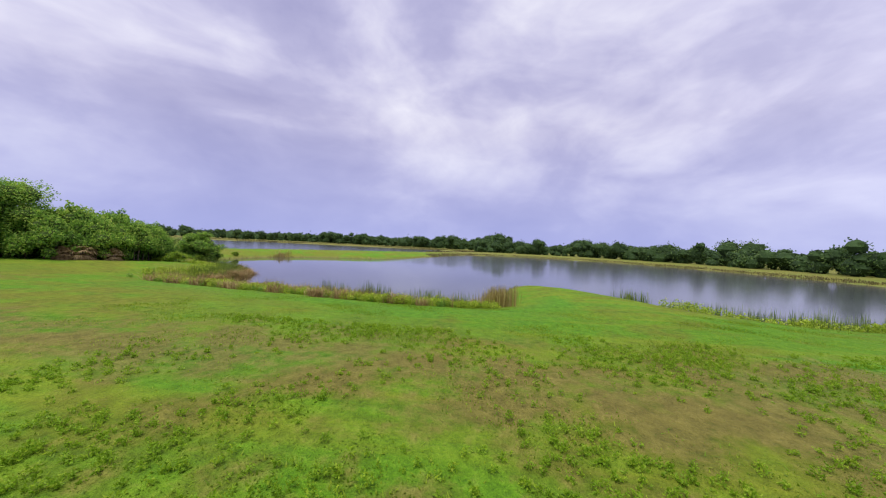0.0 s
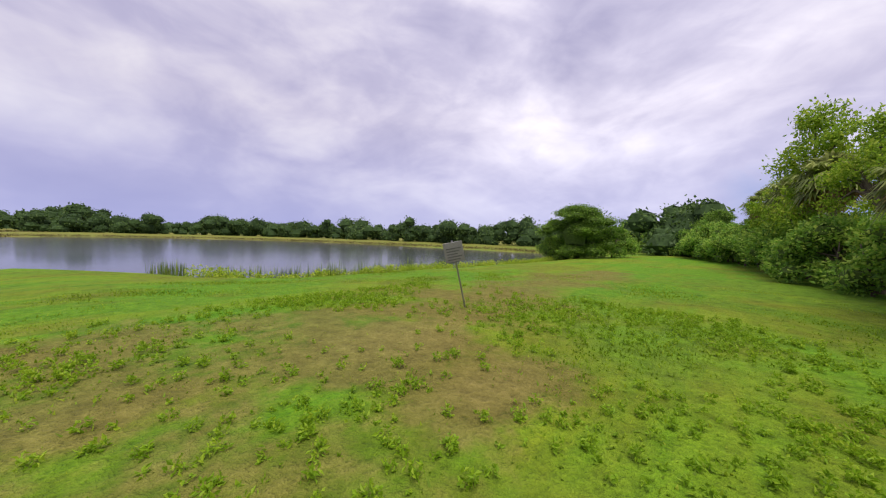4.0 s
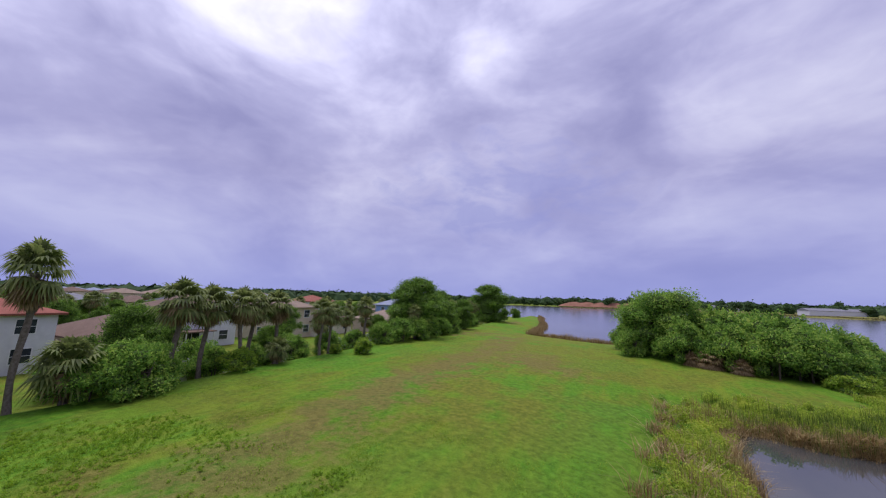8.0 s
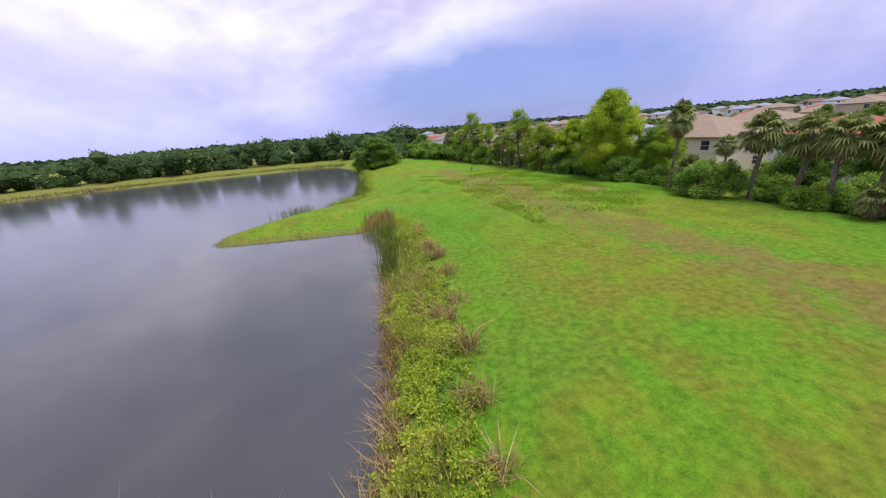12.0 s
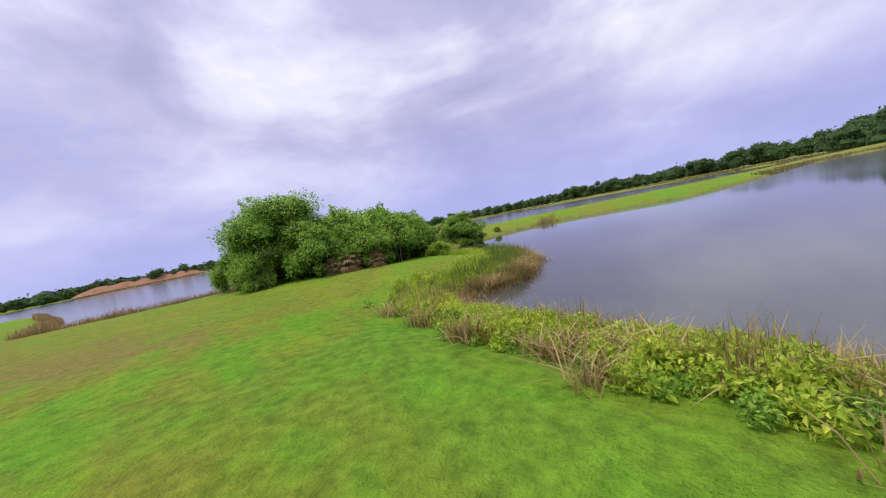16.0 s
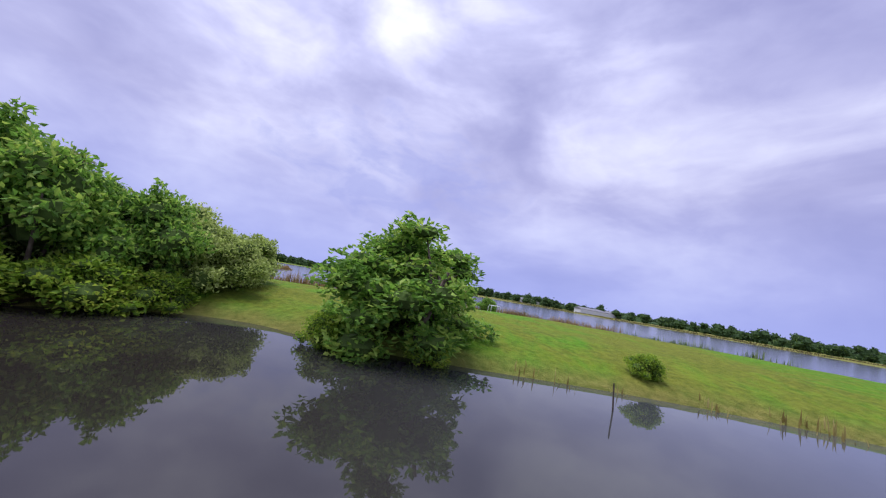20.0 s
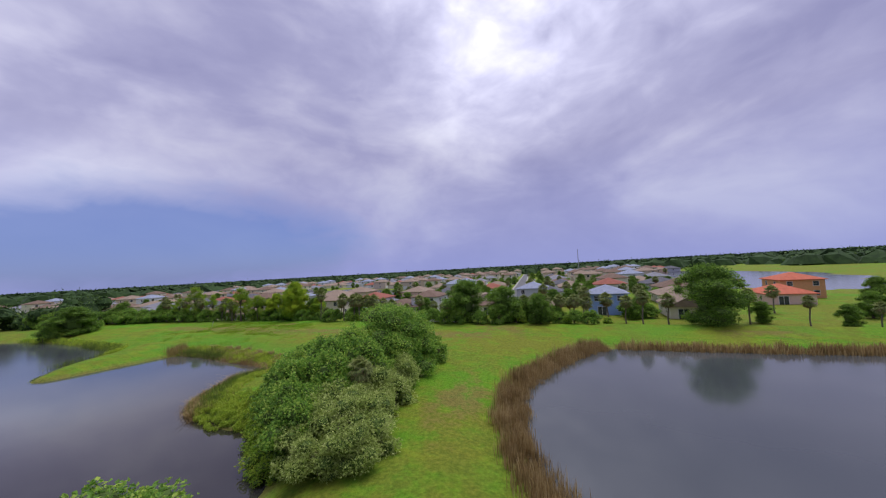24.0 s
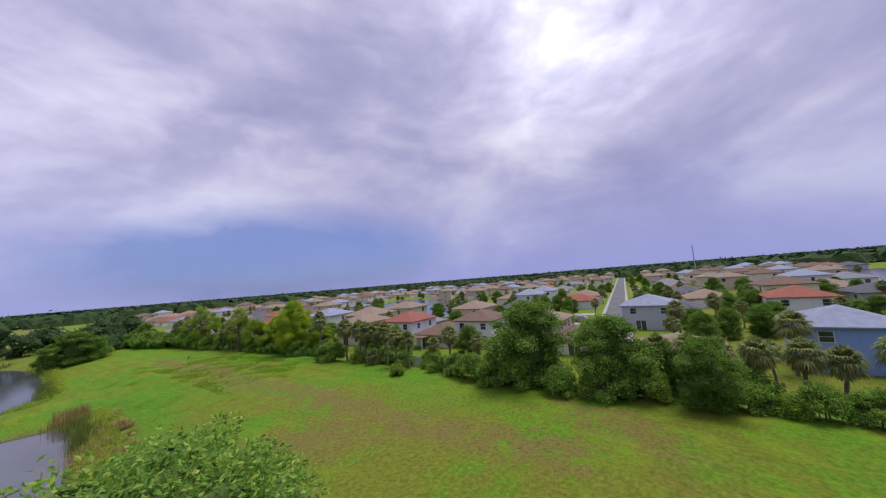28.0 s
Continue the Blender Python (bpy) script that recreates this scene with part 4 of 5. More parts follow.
for c in THATCH.children:
    if "green" in c.name:
        c.name = "dry_fronds"
        c.data.materials[0] = MAT["palm_dead"]
settle(THATCH, -6.4, -10.9, 0.8)
for x, y, k in ((-5.0, -11.4, 0.6), (-8.4, -9.8, 0.6)):
    put(THATCH, x, y, k, rng0.random() * 360)
ROUND = make_plant("water_tree", 14, 5.0, 2.6, 14000, 0.19, MAT["leaf_bush"], "round leafy green tree standing at the water's edge", "tree", 0.3, 54, 0.24, stems=2, profile="bush")
settle(ROUND, -31.3, -20.5, (1.56, 1.56, 1.0), 200, 0.05)
put(LOW, -29.0, -18.6, 0.6, 30, 0.0, "pale green shrub at the foot of the round tree")
put(LOW, -32.6, -18.8, 0.6, 70, 0.0, "pale green shrub at the foot of the round tree")
put(LOW, -41.0, -21.2, 0.5, 70, label="small shrub at the water's edge")
put(BUSH, -33, -41.8, 0.5, 10, label="small dark green bush among the dry reeds")
put(BUSH, -36.4, -42.6, 0.5, 10, label="small dark green bush among the dry reeds")


# ---------------------------------------------------------------- reeds and bank weeds
def stuff(name, verts, faces, mat, label, category):
    return tagged(mesh_object(name, verts, faces, mat), label, category, kind="stuff")


rng = np.random.default_rng(9)


def belt(line, inland, out, step_jitter, dens, poly, hmin=0.7, hmax=1.1):
    """Points scattered across a belt along a shore line, with a height factor each."""
    n = int(len(line) * dens)
    i = rng.integers(0, len(line), n)
    off = rng.random(n) * (inland + out) - out
    nxt = line[np.minimum(i + 1, len(line) - 1)] - line[np.maximum(i - 1, 0)]
    nxt /= np.linalg.norm(nxt, axis=1)[:, None] + 1e-9
    nor = np.stack([nxt[:, 1], -nxt[:, 0]], -1)
    probe = line[i] + nor * 0.5
    sgn = np.where(signed_distance(poly, probe[:, 0], probe[:, 1]) > 0, 1, -1)
    p = line[i] + nor * (sgn * off)[:, None] + rng.normal(size=(n, 2)) * step_jitter
    clump = 0.5 + 0.5 * np.sin(p[:, 0] * 1.1 + 2 * np.sin(p[:, 1] * 0.6)) * np.cos(p[:, 1] * 0.9)
    h = hmin + (hmax - hmin) * (0.6 * clump + 0.4 * rng.random(n))
    return np.column_stack([p, h])


def weeds(points, size, count, leaf):
    """Leafy bank plants: small heaps of leaves on the points."""
    pts = np.asarray(points)
    z = np.maximum(ground_z(pts[:, 0], pts[:, 1]), 0.0)
    lumps = np.column_stack([pts[:, 0], pts[:, 1], z + size * 0.45 * pts[:, 2], np.full(len(pts), size * 0.6) * pts[:, 2], np.full(len(pts), size * 0.6) * pts[:, 2], size * 0.55 * pts[:, 2]])
    v, f = leaf_cloud(lumps, count, leaf, leaf * 0.5, rng, shell=0.7, z_floor=0.02)
    return v.tolist(), f.tolist()


east = along(POND_A, (-0.4, 30.2), (-4.0, 2.8), 0.4)
marsh = along(POND_A, (-4.0, 2.8), (-18.0, -4.0), 0.4)
west_end = along(POND_A, (-18.0, -4.0), (-18.2, -12.0), 0.5)
spit = along(POND_A, (-6, 46.0), (-0.4, 30.6), 0.5)
bay = along(POND_A, (-0.5, 98), (-6, 46.0), 0.5)
bridge = along(POND_A, (-33.3, -19.2), (-105, 13), 0.8)
far_a = along(POND_A, (-105, 13), (-4, 112), 1.5)
b_near = along(POND_B, (15.8, -40.4), (-50, -45.0), 0.4)
b_prom = along(POND_B, (24.6, -117), (16.4, -42), 0.5)
b_west = along(POND_B, (-50, -45), (-140, 4), 0.7)
b_far = along(POND_B, (-140, 4), (75, -138), 3.0)

v, f = weeds(belt(east, 2.8, -0.2, 0.35, 8, POND_A, 0.3, 1.15), 0.66, 80000, 0.12)
stuff("bank_weeds", v, f, MAT["leaf_marsh"], "broad-leaved green weeds along the pond bank", "weeds")
v, f = weeds(belt(east, 3.1, -0.4, 0.4, 4, POND_A, 0.3, 0.9), 0.5, 26000, 0.10)
stuff("bank_weeds", v, f, MAT["leaf_bush"], "low dark green weeds along the pond bank", "weeds")
tall = belt(east, 2.0, 0.3, 0.3, 7, POND_A, 0.4, 1.2)
tall = tall[np.sin(tall[:, 1] * 0.9 + 1.5 * np.sin(tall[:, 0])) + np.cos(tall[:, 1] * 0.37) > -0.3]
v, f = blades(tall, rng, 12, 1.05, 0.022, 0.2, 0.24)
stuff("dry_grass", v, f, MAT["reed_dry"], "tall dry straw-coloured grass over the pond bank", "grass")
v, f = blades(belt(east, 0.4, 0.4, 0.15, 8, POND_A), rng, 10, 0.7, 0.026, 0.2, 0.9)
stuff("dry_thatch", v, f, MAT["reed_brown"], "dead brown grass hanging from the bank", "grass")
tp = belt(east, 3.3, -1.4, 0.3, 0.4, POND_A)
v, f = blades(tp, rng, 90, 0.8, 0.03, 0.25, 1.1)
stuff("dry_thatch", v, f, MAT["reed_brown"], "flattened heaps of dead brown grass among the weeds", "grass")
v, f = weeds(belt(marsh, 3.6, -0.2, 0.2, 11, POND_A, 0.25, 1.1), 0.55, 60000, 0.11)
stuff("marsh_weeds", v, f, MAT["leaf_marsh"], "thick bright green marsh plants on the point", "weeds")
n = 2600
mp = np.column_stack([rng.uniform(-18, -5, n), rng.uniform(-9, 4, n), rng.uniform(0.3, 1.0, n)])
md = signed_distance(POND_A, mp[:, 0], mp[:, 1])
mp = mp[(md > 1.0) & (md < 3.0 + 1.8 * rng.random(n)) & (mp[:, 0] < -5.5 - 0.35 * mp[:, 1] * (mp[:, 1] < 0))]
v, f = weeds(mp, 0.42, 46000, 0.10)
stuff("marsh_weeds", v, f, MAT["leaf_marsh"], "low yellow-green marsh plants across the point", "weeds")
v, f = blades(mp[::3], rng, 8, 0.6, 0.022, 0.25, 0.35)
stuff("marsh_grass", v, f, MAT["reed_dry"], "straw-coloured grass among the marsh plants", "grass")
v, f = blades(belt(marsh, 2.6, 0.1, 0.3, 9, POND_A, 0.5, 1.2), rng, 10, 1.1, 0.022, 0.2, 0.18)
stuff("marsh_grass", v, f, MAT["reed"], "tall green marsh grass on the pond bank", "grass")
v, f = blades(belt(marsh, 1.3, 0.3, 0.2, 9, POND_A, 0.5, 1.15), rng, 9, 0.8, 0.022, 0.2, 0.26)
stuff("dry_grass", v, f, MAT["reed_dry"], "tall brown grass round the edge of the point", "grass")
v, f = blades(belt(marsh, 0.3, 0.6, 0.15, 14, POND_A), rng, 14, 0.6, 0.03, 0.2, 0.9)
stuff("dry_thatch", v, f, MAT["reed_brown"], "dry brown thatch of dead grass over the water", "grass")
tu = belt(marsh, 0.5, 0.2, 0.1, 0.55, POND_A, 0.7, 1.1)
v, f = blades(tu, rng, 120, 0.95, 0.035, 0.13, 1.05)
stuff("dry_tussocks", v, f, MAT["reed_brown"], "drooping tussocks of dead straw on the edge of the point", "grass")
v, f = blades(belt(marsh, 0.0, 0.5, 0.1, 9, POND_A), rng, 5, 0.42, 0.03, 0.12, 0.5)
stuff("dead_stems", v, f, MAT["bark"], "dark dead stems standing in the water below the bank", "grass")
v, f = weeds(belt(west_end, 3.8, 0.0, 0.4, 12, POND_A, 0.3, 1.1), 0.6, 34000, 0.11)
stuff("bank_weeds", v, f, MAT["leaf_marsh"], "bright green weeds between the bushes and the water", "weeds")
v, f = blades(belt(west_end, 1.2, 0.1, 0.2, 8, POND_A), rng, 8, 0.55, 0.02, 0.2, 0.35)
stuff("bank_grass", v, f, MAT["reed"], "green grass on the pond bank", "grass")
si = np.column_stack([rng.normal(-0.2, 0.9, 60), rng.normal(31.0, 0.6, 60), np.ones(60)])
v, f = blades(si, rng, 18, 1.5, 0.03, 0.25, 0.12)
stuff("brown_reeds", v, f, MAT["reed_dry"], "clump of tall brown reeds in the corner of the spit", "reeds")
fc = np.column_stack([rng.normal(-10.0, 1.3, 30), rng.normal(44.6, 0.4, 30), np.ones(30)])
fc = np.vstack([fc, belt(along(POND_A, (0.2, 66), (-6, 46.0), 0.5), 0.6, 0.9, 0.3, 4, POND_A, 0.5, 1.3), belt(bay, 0.6, 0.9, 0.3, 1.0, POND_A, 0.5, 1.2)])
v, f = blades(fc, rng, 9, 1.35, 0.03, 0.3, 0.10)
stuff("cattails", v, f, MAT["reed"], "tall green cattails in the shallow water", "reeds")
v, f = weeds(belt(bay, 1.8, 0.0, 0.3, 4, POND_A, 0.4, 1.0), 0.85, 16000, 0.17)
stuff("bay_weeds", v, f, MAT["leaf_marsh"], "yellow-green weeds along the bay's bank", "weeds")
v, f = blades(belt(spit, 0.35, 0.1, 0.1, 2, POND_A), rng, 5, 0.35, 0.03, 0.2, 0.4)
stuff("spit_grass", v, f, MAT["reed"], "short grass fringe round the spit", "grass")
cc = np.column_stack([rng.normal(-52, 1.3, 40), rng.normal(-17.6, 0.5, 40), np.ones(40)])
cc = np.vstack([cc, belt(bridge, 0.4, 0.3, 0.2, 0.8, POND_A, 0.2, 0.6)])
v, f = blades(cc, rng, 8, 1.3, 0.05, 0.3, 0.2)
stuff("bridge_reeds", v, f, MAT["reed_dry"], "brown reed tufts along the land bridge", "reeds")
v, f = blades(belt(b_near, 1.5, 0.9, 0.3, 15, POND_B, 0.4, 1.1), rng, 12, 1.5, 0.034, 0.22, 0.17)
stuff("dry_cattails", v, f, MAT["reed_brown"], "thick belt of dry brown cattails along the pond", "reeds")
v, f = blades(belt(b_prom, 0.6, 0.6, 0.2, 9, POND_B, 0.4, 1.0), rng, 9, 1.4, 0.06, 0.25, 0.13)
stuff("dry_cattails", v, f, MAT["reed_brown"], "dry brown cattails along the grass point", "reeds")
bw = belt(b_west, 0.8, 0.9, 0.3, 8, POND_B, 0.4, 1.0)
bw = bw[np.sin(bw[:, 0] * 0.8) + np.sin(bw[:, 0] * 0.31 + 1) > -0.2]
v, f = blades(bw, rng, 9, 1.6, 0.06, 0.3, 0.15)
stuff("cattails", v, f, MAT["reed"], "green cattails on the far side of the land bridge", "reeds")
v, f = blades(belt(far_a, 2.5, 0.3, 0.5, 10, POND_A, 0.5, 1.0), rng, 5, 0.5, 0.2, 0.8, 0.2)
stuff("far_reeds", v, f, MAT["far_straw"], "belt of brown reeds along the far shore", "reeds")
v, f = blades(belt(b_far, 5, 0.5, 0.5, 10, POND_B, 0.5, 1.0), rng, 5, 0.8, 0.6, 1.5, 0.2)
stuff("far_reeds", v, f, MAT["far_straw"], "belt of brown reeds along the wide far shore", "reeds")

db = along(POND_B, (-24, -38.8), (-57, -41), 0.4)
dk = belt(db, 0.4, 0.9, 0.3, 9, POND_B, 0.5, 1.1)
dk = dk[np.sin(dk[:, 0] * 1.3) + np.sin(dk[:, 0] * 0.47 + 2) > 0.25]
v, f = blades(dk, rng, 10, 1.7, 0.032, 0.22, 0.12)
stuff("cattails", v, f, MAT["reed"], "dark green cattails among the dry ones", "reeds")
ec = along(POND_A, (-0.2, 29), (-1.2, 18), 0.5)
v, f = blades(belt(ec, 0.6, 0.6, 0.3, 9, POND_A, 0.5, 1.2), rng, 9, 1.7, 0.03, 0.25, 0.10)
stuff("cattails", v, f, MAT["reed"], "green cattails along the pond bank", "reeds")

# clover heaps and tufts of grass on the mown strip
n = 16000
cp = np.column_stack([rng.uniform(11, 25, n), rng.uniform(20, 50, n), rng.uniform(0.4, 1.2, n)])
cl = 0.5 + 0.5 * np.sin(cp[:, 0] * 0.9 + 1.7 * np.sin(cp[:, 1] * 0.5)) * np.cos(cp[:, 1] * 0.7 + cp[:, 0] * 0.3)
cp = cp[cl > 0.2 + 0.6 * rng.random(n)]
cp = cp[bare_earth(cp[:, 0], cp[:, 1]) < 0.35 + 0.7 * rng.random(len(cp))]
v, f = weeds(cp, 0.12, 130000, 0.055)
stuff("clover", v, f, MAT["clover"], "low clumps of clover in the mown grass", "clover")

n = 60000
gp = np.column_stack([rng.uniform(3, 26, n), rng.uniform(14, 58, n), rng.uniform(0.4, 1.1, n)])
gp = gp[signed_distance(POND_A, gp[:, 0], gp[:, 1]) > 1.5]
cl = 0.5 + 0.5 * np.sin(gp[:, 0] * 1.7 + 1.5 * np.sin(gp[:, 1])) * np.cos(gp[:, 1] * 1.3)
gp = gp[cl > rng.random(len(gp)) * 0.9]
gp = gp[bare_earth(gp[:, 0], gp[:, 1]) < 0.35 + 0.75 * rng.random(len(gp))]
v, f = blades(gp, rng, 6, 0.085, 0.028, 0.14, 0.8)
stuff("grass_tufts", v, f, MAT["grass_blade"], "small tufts of grass and clover on the mown strip", "grass")

# ---------------------------------------------------------------- far woods
def woods(name, centres, leaf_count, leaf, mat, label, seed, lumps_each=5):
    """Many crowns in one mesh: leaf clumps over knobbly bodies. centres: x, y, height, radius."""
    r = np.random.default_rng(seed)
    lumps = []
    for x, y, h, rad in centres:
        zb = 0.4
        for _ in range(lumps_each):
            a, k = r.random() * 6.28, math.sqrt(r.random()) * 0.6
            s = rad * (0.42 + 0.3 * r.random())
            hz = h * (0.30 + 0.55 * r.random()) if _ else h * 0.28
            lumps.append((x + rad * k * math.cos(a), y + rad * k * math.sin(a), zb + min(hz, h - s * 0.8), s, s, s * 0.85))
    v, f = leaf_cloud(lumps, leaf_count, leaf, leaf * 0.6, r, shell=0.2, z_floor=1.2)
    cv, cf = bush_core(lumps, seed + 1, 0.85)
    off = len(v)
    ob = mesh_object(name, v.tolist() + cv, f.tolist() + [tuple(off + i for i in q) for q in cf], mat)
    # the bodies take a darker green that paints in the shade among the crowns
    ob.data.materials.append(MAT["canopy_shade"])
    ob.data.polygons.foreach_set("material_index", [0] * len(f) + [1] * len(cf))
    return tagged(ob, label, "trees", kind="stuff")


def wood_line(pts, step, depth, hmin, hmax, seed):
    r = random.Random(seed)
    out = []
    for (x0, y0), (x1, y1) in zip(pts, pts[1:]):
        ln = math.hypot(x1 - x0, y1 - y0)
        nx, ny = (y1 - y0) / ln, -(x1 - x0) / ln
        for row in range(depth):
            s = r.random() * step
            while s < ln:
                k = s / ln
                h = hmin + (hmax - hmin) * r.random() ** 1.3
                o = row * step * 0.9 + r.uniform(-0.4, 0.4) * step
                out.append((x0 + (x1 - x0) * k + nx * o, y0 + (y1 - y0) * k + ny * o, h, h * r.uniform(0.40, 0.62)))
                s += step * r.uniform(0.6, 1.3)
    return out


w1 = wood_line([(-205, 30), (-196, 70), (-176, 108), (-126, 134), (-72, 142), (-26, 144), (2, 134), (16, 120), (22, 104)], 6.5, 2, 6.5, 11.8, 3)
w1 = [(x, y, h, r) for x, y, h, r in w1 if signed_distance(POND_A, np.array([x]), np.array([y]))[0] > 9]
woods("far_woods", w1, 42000, 0.8, MAT["leaf_far"], "dark green woods behind the far pond shore", 51)
w2 = wood_line([(-345, -180), (-325, -60), (-310, 20), (-255, 60), (-205, 40)], 9.0, 2, 9, 15.5, 4)
woods("far_woods", w2, 26000, 1.3, MAT["leaf_far"], "dark green woods across the wide pond", 52)
w3 = wood_line([(240, -420), (100, -430), (-60, -425), (-230, -340), (-345, -180)], 13, 2, 8, 13, 5)
woods("far_woods", w3, 14000, 1.8, MAT["leaf_far"], "low dark line of trees on the far horizon", 53)

# woods to the horizon beyond the houses
rw = random.Random(8)
deep = []
for _ in range(9000):
    a = rw.uniform(-1.2, 5.08)
    d = 380 * math.exp(rw.random() * 2.1)
    x, y = d * math.cos(a), d * math.sin(a)
    if math.hypot(x, y) < 360 or (-360 < x < 260 and -470 < y < 60):
        continue
    if 0 < x < 430 and -220 < y < 420 and rw.random() < 0.88:
        continue
    deep.append((x, y, rw.uniform(8, 12.5), rw.uniform(12, 22) * (1 + d / 1800)))
woods("horizon_woods", deep, 190000, 2.8, MAT["leaf_far"], "woods reaching to the flat horizon", 54, 2)

# ---------------------------------------------------------------- houses
ZE = 0.40               # level of the estate
WALLS = {k: two_tone("stucco_" + k, tuple(c * 0.88 for c in v), v, 2.0, 0.85, 0.15, 40, vary=0.08) for k, v in {
    "white": (0.74, 0.74, 0.76), "beige": (0.62, 0.52, 0.40), "blue": (0.27, 0.40, 0.74), "pink": (0.70, 0.50, 0.42),
    "orange": (0.66, 0.34, 0.16), "grey": (0.45, 0.47, 0.52), "cream": (0.72, 0.66, 0.54)}.items()}


def roof_material(name, a, b):
    def build(nt, bsdf):
        p = place(nt)
        n1 = noise_tex(nt, p, 1.1, 4)
        n2 = noise_tex(nt, p, 22, 3, 0.7)
        w = node(nt, "ShaderNodeTexWave", Scale=5.5, Distortion=0.6)
        w.bands_direction = "Z"
        link(nt, p, w.inputs["Vector"])
        fac = math_node(nt, "ADD", math_node(nt, "MULTIPLY", n1, 0.55), math_node(nt, "MULTIPLY", n2, 0.45))
        link(nt, ramp(nt, fac, [(0.35, a), (0.65, b)]), bsdf.inputs["Base Color"])
        bump(nt, bsdf, math_node(nt, "ADD", w.outputs[1], n2), 0.5, 0.03)
    return material(name, build, 0.88, 0, 0.2)


ROOFS = {k: roof_material("shingles_" + k, tuple(c * 0.7 for c in v), v) for k, v in {
    "brown": (0.20, 0.135, 0.10), "red": (0.33, 0.12, 0.085), "grey": (0.25, 0.25, 0.28), "bluegrey": (0.30, 0.33, 0.43),
    "dark": (0.13, 0.13, 0.15), "tan": (0.31, 0.235, 0.175), "bright_red": (0.55, 0.16, 0.09)}.items()}
WHITE = two_tone("white_trim", (0.70, 0.70, 0.70), (0.80, 0.80, 0.80), 3, 0.5, 0.05)
DARKWOOD = two_tone("dark_door", (0.10, 0.07, 0.05), (0.16, 0.11, 0.08), 5, 0.5, 0.2)
CONCRETE = two_tone("concrete", (0.28, 0.27, 0.25), (0.42, 0.40, 0.37), 0.6, 0.9, 0.2, 14, world=True)
ASPHALT = two_tone("asphalt", (0.10, 0.10, 0.105), (0.17, 0.17, 0.17), 0.5, 0.9, 0.3, 20, world=True)
METAL = two_tone("galvanised_steel", (0.30, 0.30, 0.31), (0.45, 0.45, 0.46), 9, 0.45, 0.1, metal=0.8)


def glass_material():
    def build(nt, bsdf):
        p = place(nt)
        n1 = noise_tex(nt, p, 0.8, 2)
        link(nt, ramp(nt, n1, [(0.3, (0.02, 0.025, 0.03)), (0.7, (0.06, 0.07, 0.09))]), bsdf.inputs["Base Color"])
    return material("window_glass", build, 0.05, 0, 0.6)


GLASS = glass_material()


def window(parent, x, y, z, w, h, face):
    """A framed window on a wall that faces +-x or +-y: trim frame with a recessed pane."""
    t = 0.05
    root_bm = bmesh.new()
    if face in ("+x", "-x"):
        s = 1 if face == "+x" else -1
        for a in ((y - w / 2 - 0.07, z - 0.07, y + w / 2 + 0.07, z), (y - w / 2 - 0.07, z + h, y + w / 2 + 0.07, z + h + 0.07),
                  (y - w / 2 - 0.07, z, y - w / 2, z + h), (y + w / 2, z, y + w / 2 + 0.07, z + h), (y - w / 2, z + h / 2 - 0.02, y + w / 2, z + h / 2 + 0.02)):
            box(root_bm, min(x, x + s * t), a[0], a[1], max(x, x + s * t), a[2], a[3])
        fr = part("window", root_bm, WHITE, parent)
        box_part("pane", (min(x + s * 0.004, x + s * 0.02), y - w / 2, z, max(x + s * 0.004, x + s * 0.02), y + w / 2, z + h), GLASS, fr, bevel=0)
    else:
        s = 1 if face == "+y" else -1
        for a in ((x - w / 2 - 0.07, z - 0.07, x + w / 2 + 0.07, z), (x - w / 2 - 0.07, z + h, x + w / 2 + 0.07, z + h + 0.07),
                  (x - w / 2 - 0.07, z, x - w / 2, z + h), (x + w / 2, z, x + w / 2 + 0.07, z + h), (x - w / 2, z + h / 2 - 0.02, x + w / 2, z + h / 2 + 0.02)):
            box(root_bm, a[0], min(y, y + s * t), a[1], a[2], max(y, y + s * t), a[3])
        fr = part("window", root_bm, WHITE, parent)
        box_part("pane", (x - w / 2, min(y + s * 0.004, y + s * 0.02), z, x + w / 2, max(y + s * 0.004, y + s * 0.02), z + h), GLASS, fr, bevel=0)


def hip_roof(w, d, z, rise, over=0.5, gable=False):
    """A hipped (or gabled) roof over a w by d body, with a fascia edge of its own thickness."""
    hw, hd = w / 2 + over, d / 2 + over
    if w >= d:
        r = hw if gable else max(0.4, hw - hd)
        ridge = [(-r, 0, z + rise), (r, 0, z + rise)]
        faces = [(0, 1, 5, 4), (2, 3, 4, 5), (1, 2, 5), (3, 0, 4)]
    else:
        r = hd if gable else max(0.4, hd - hw)
        ridge = [(0, -r, z + rise), (0, r, z + rise)]
        faces = [(0, 1, 4), (1, 2, 5, 4), (2, 3, 5), (3, 0, 4, 5)]
    v = [(-hw, -hd, z), (hw, -hd, z), (hw, hd, z), (-hw, hd, z)] + ridge
    v += [(-hw, -hd, z - 0.18), (hw, -hd, z - 0.18), (hw, hd, z - 0.18), (-hw, hd, z - 0.18)]
    faces = faces + [(6, 7, 1, 0), (7, 8, 2, 1), (8, 9, 3, 2), (9, 6, 0, 3), (9, 8, 7, 6)]
    return v, faces


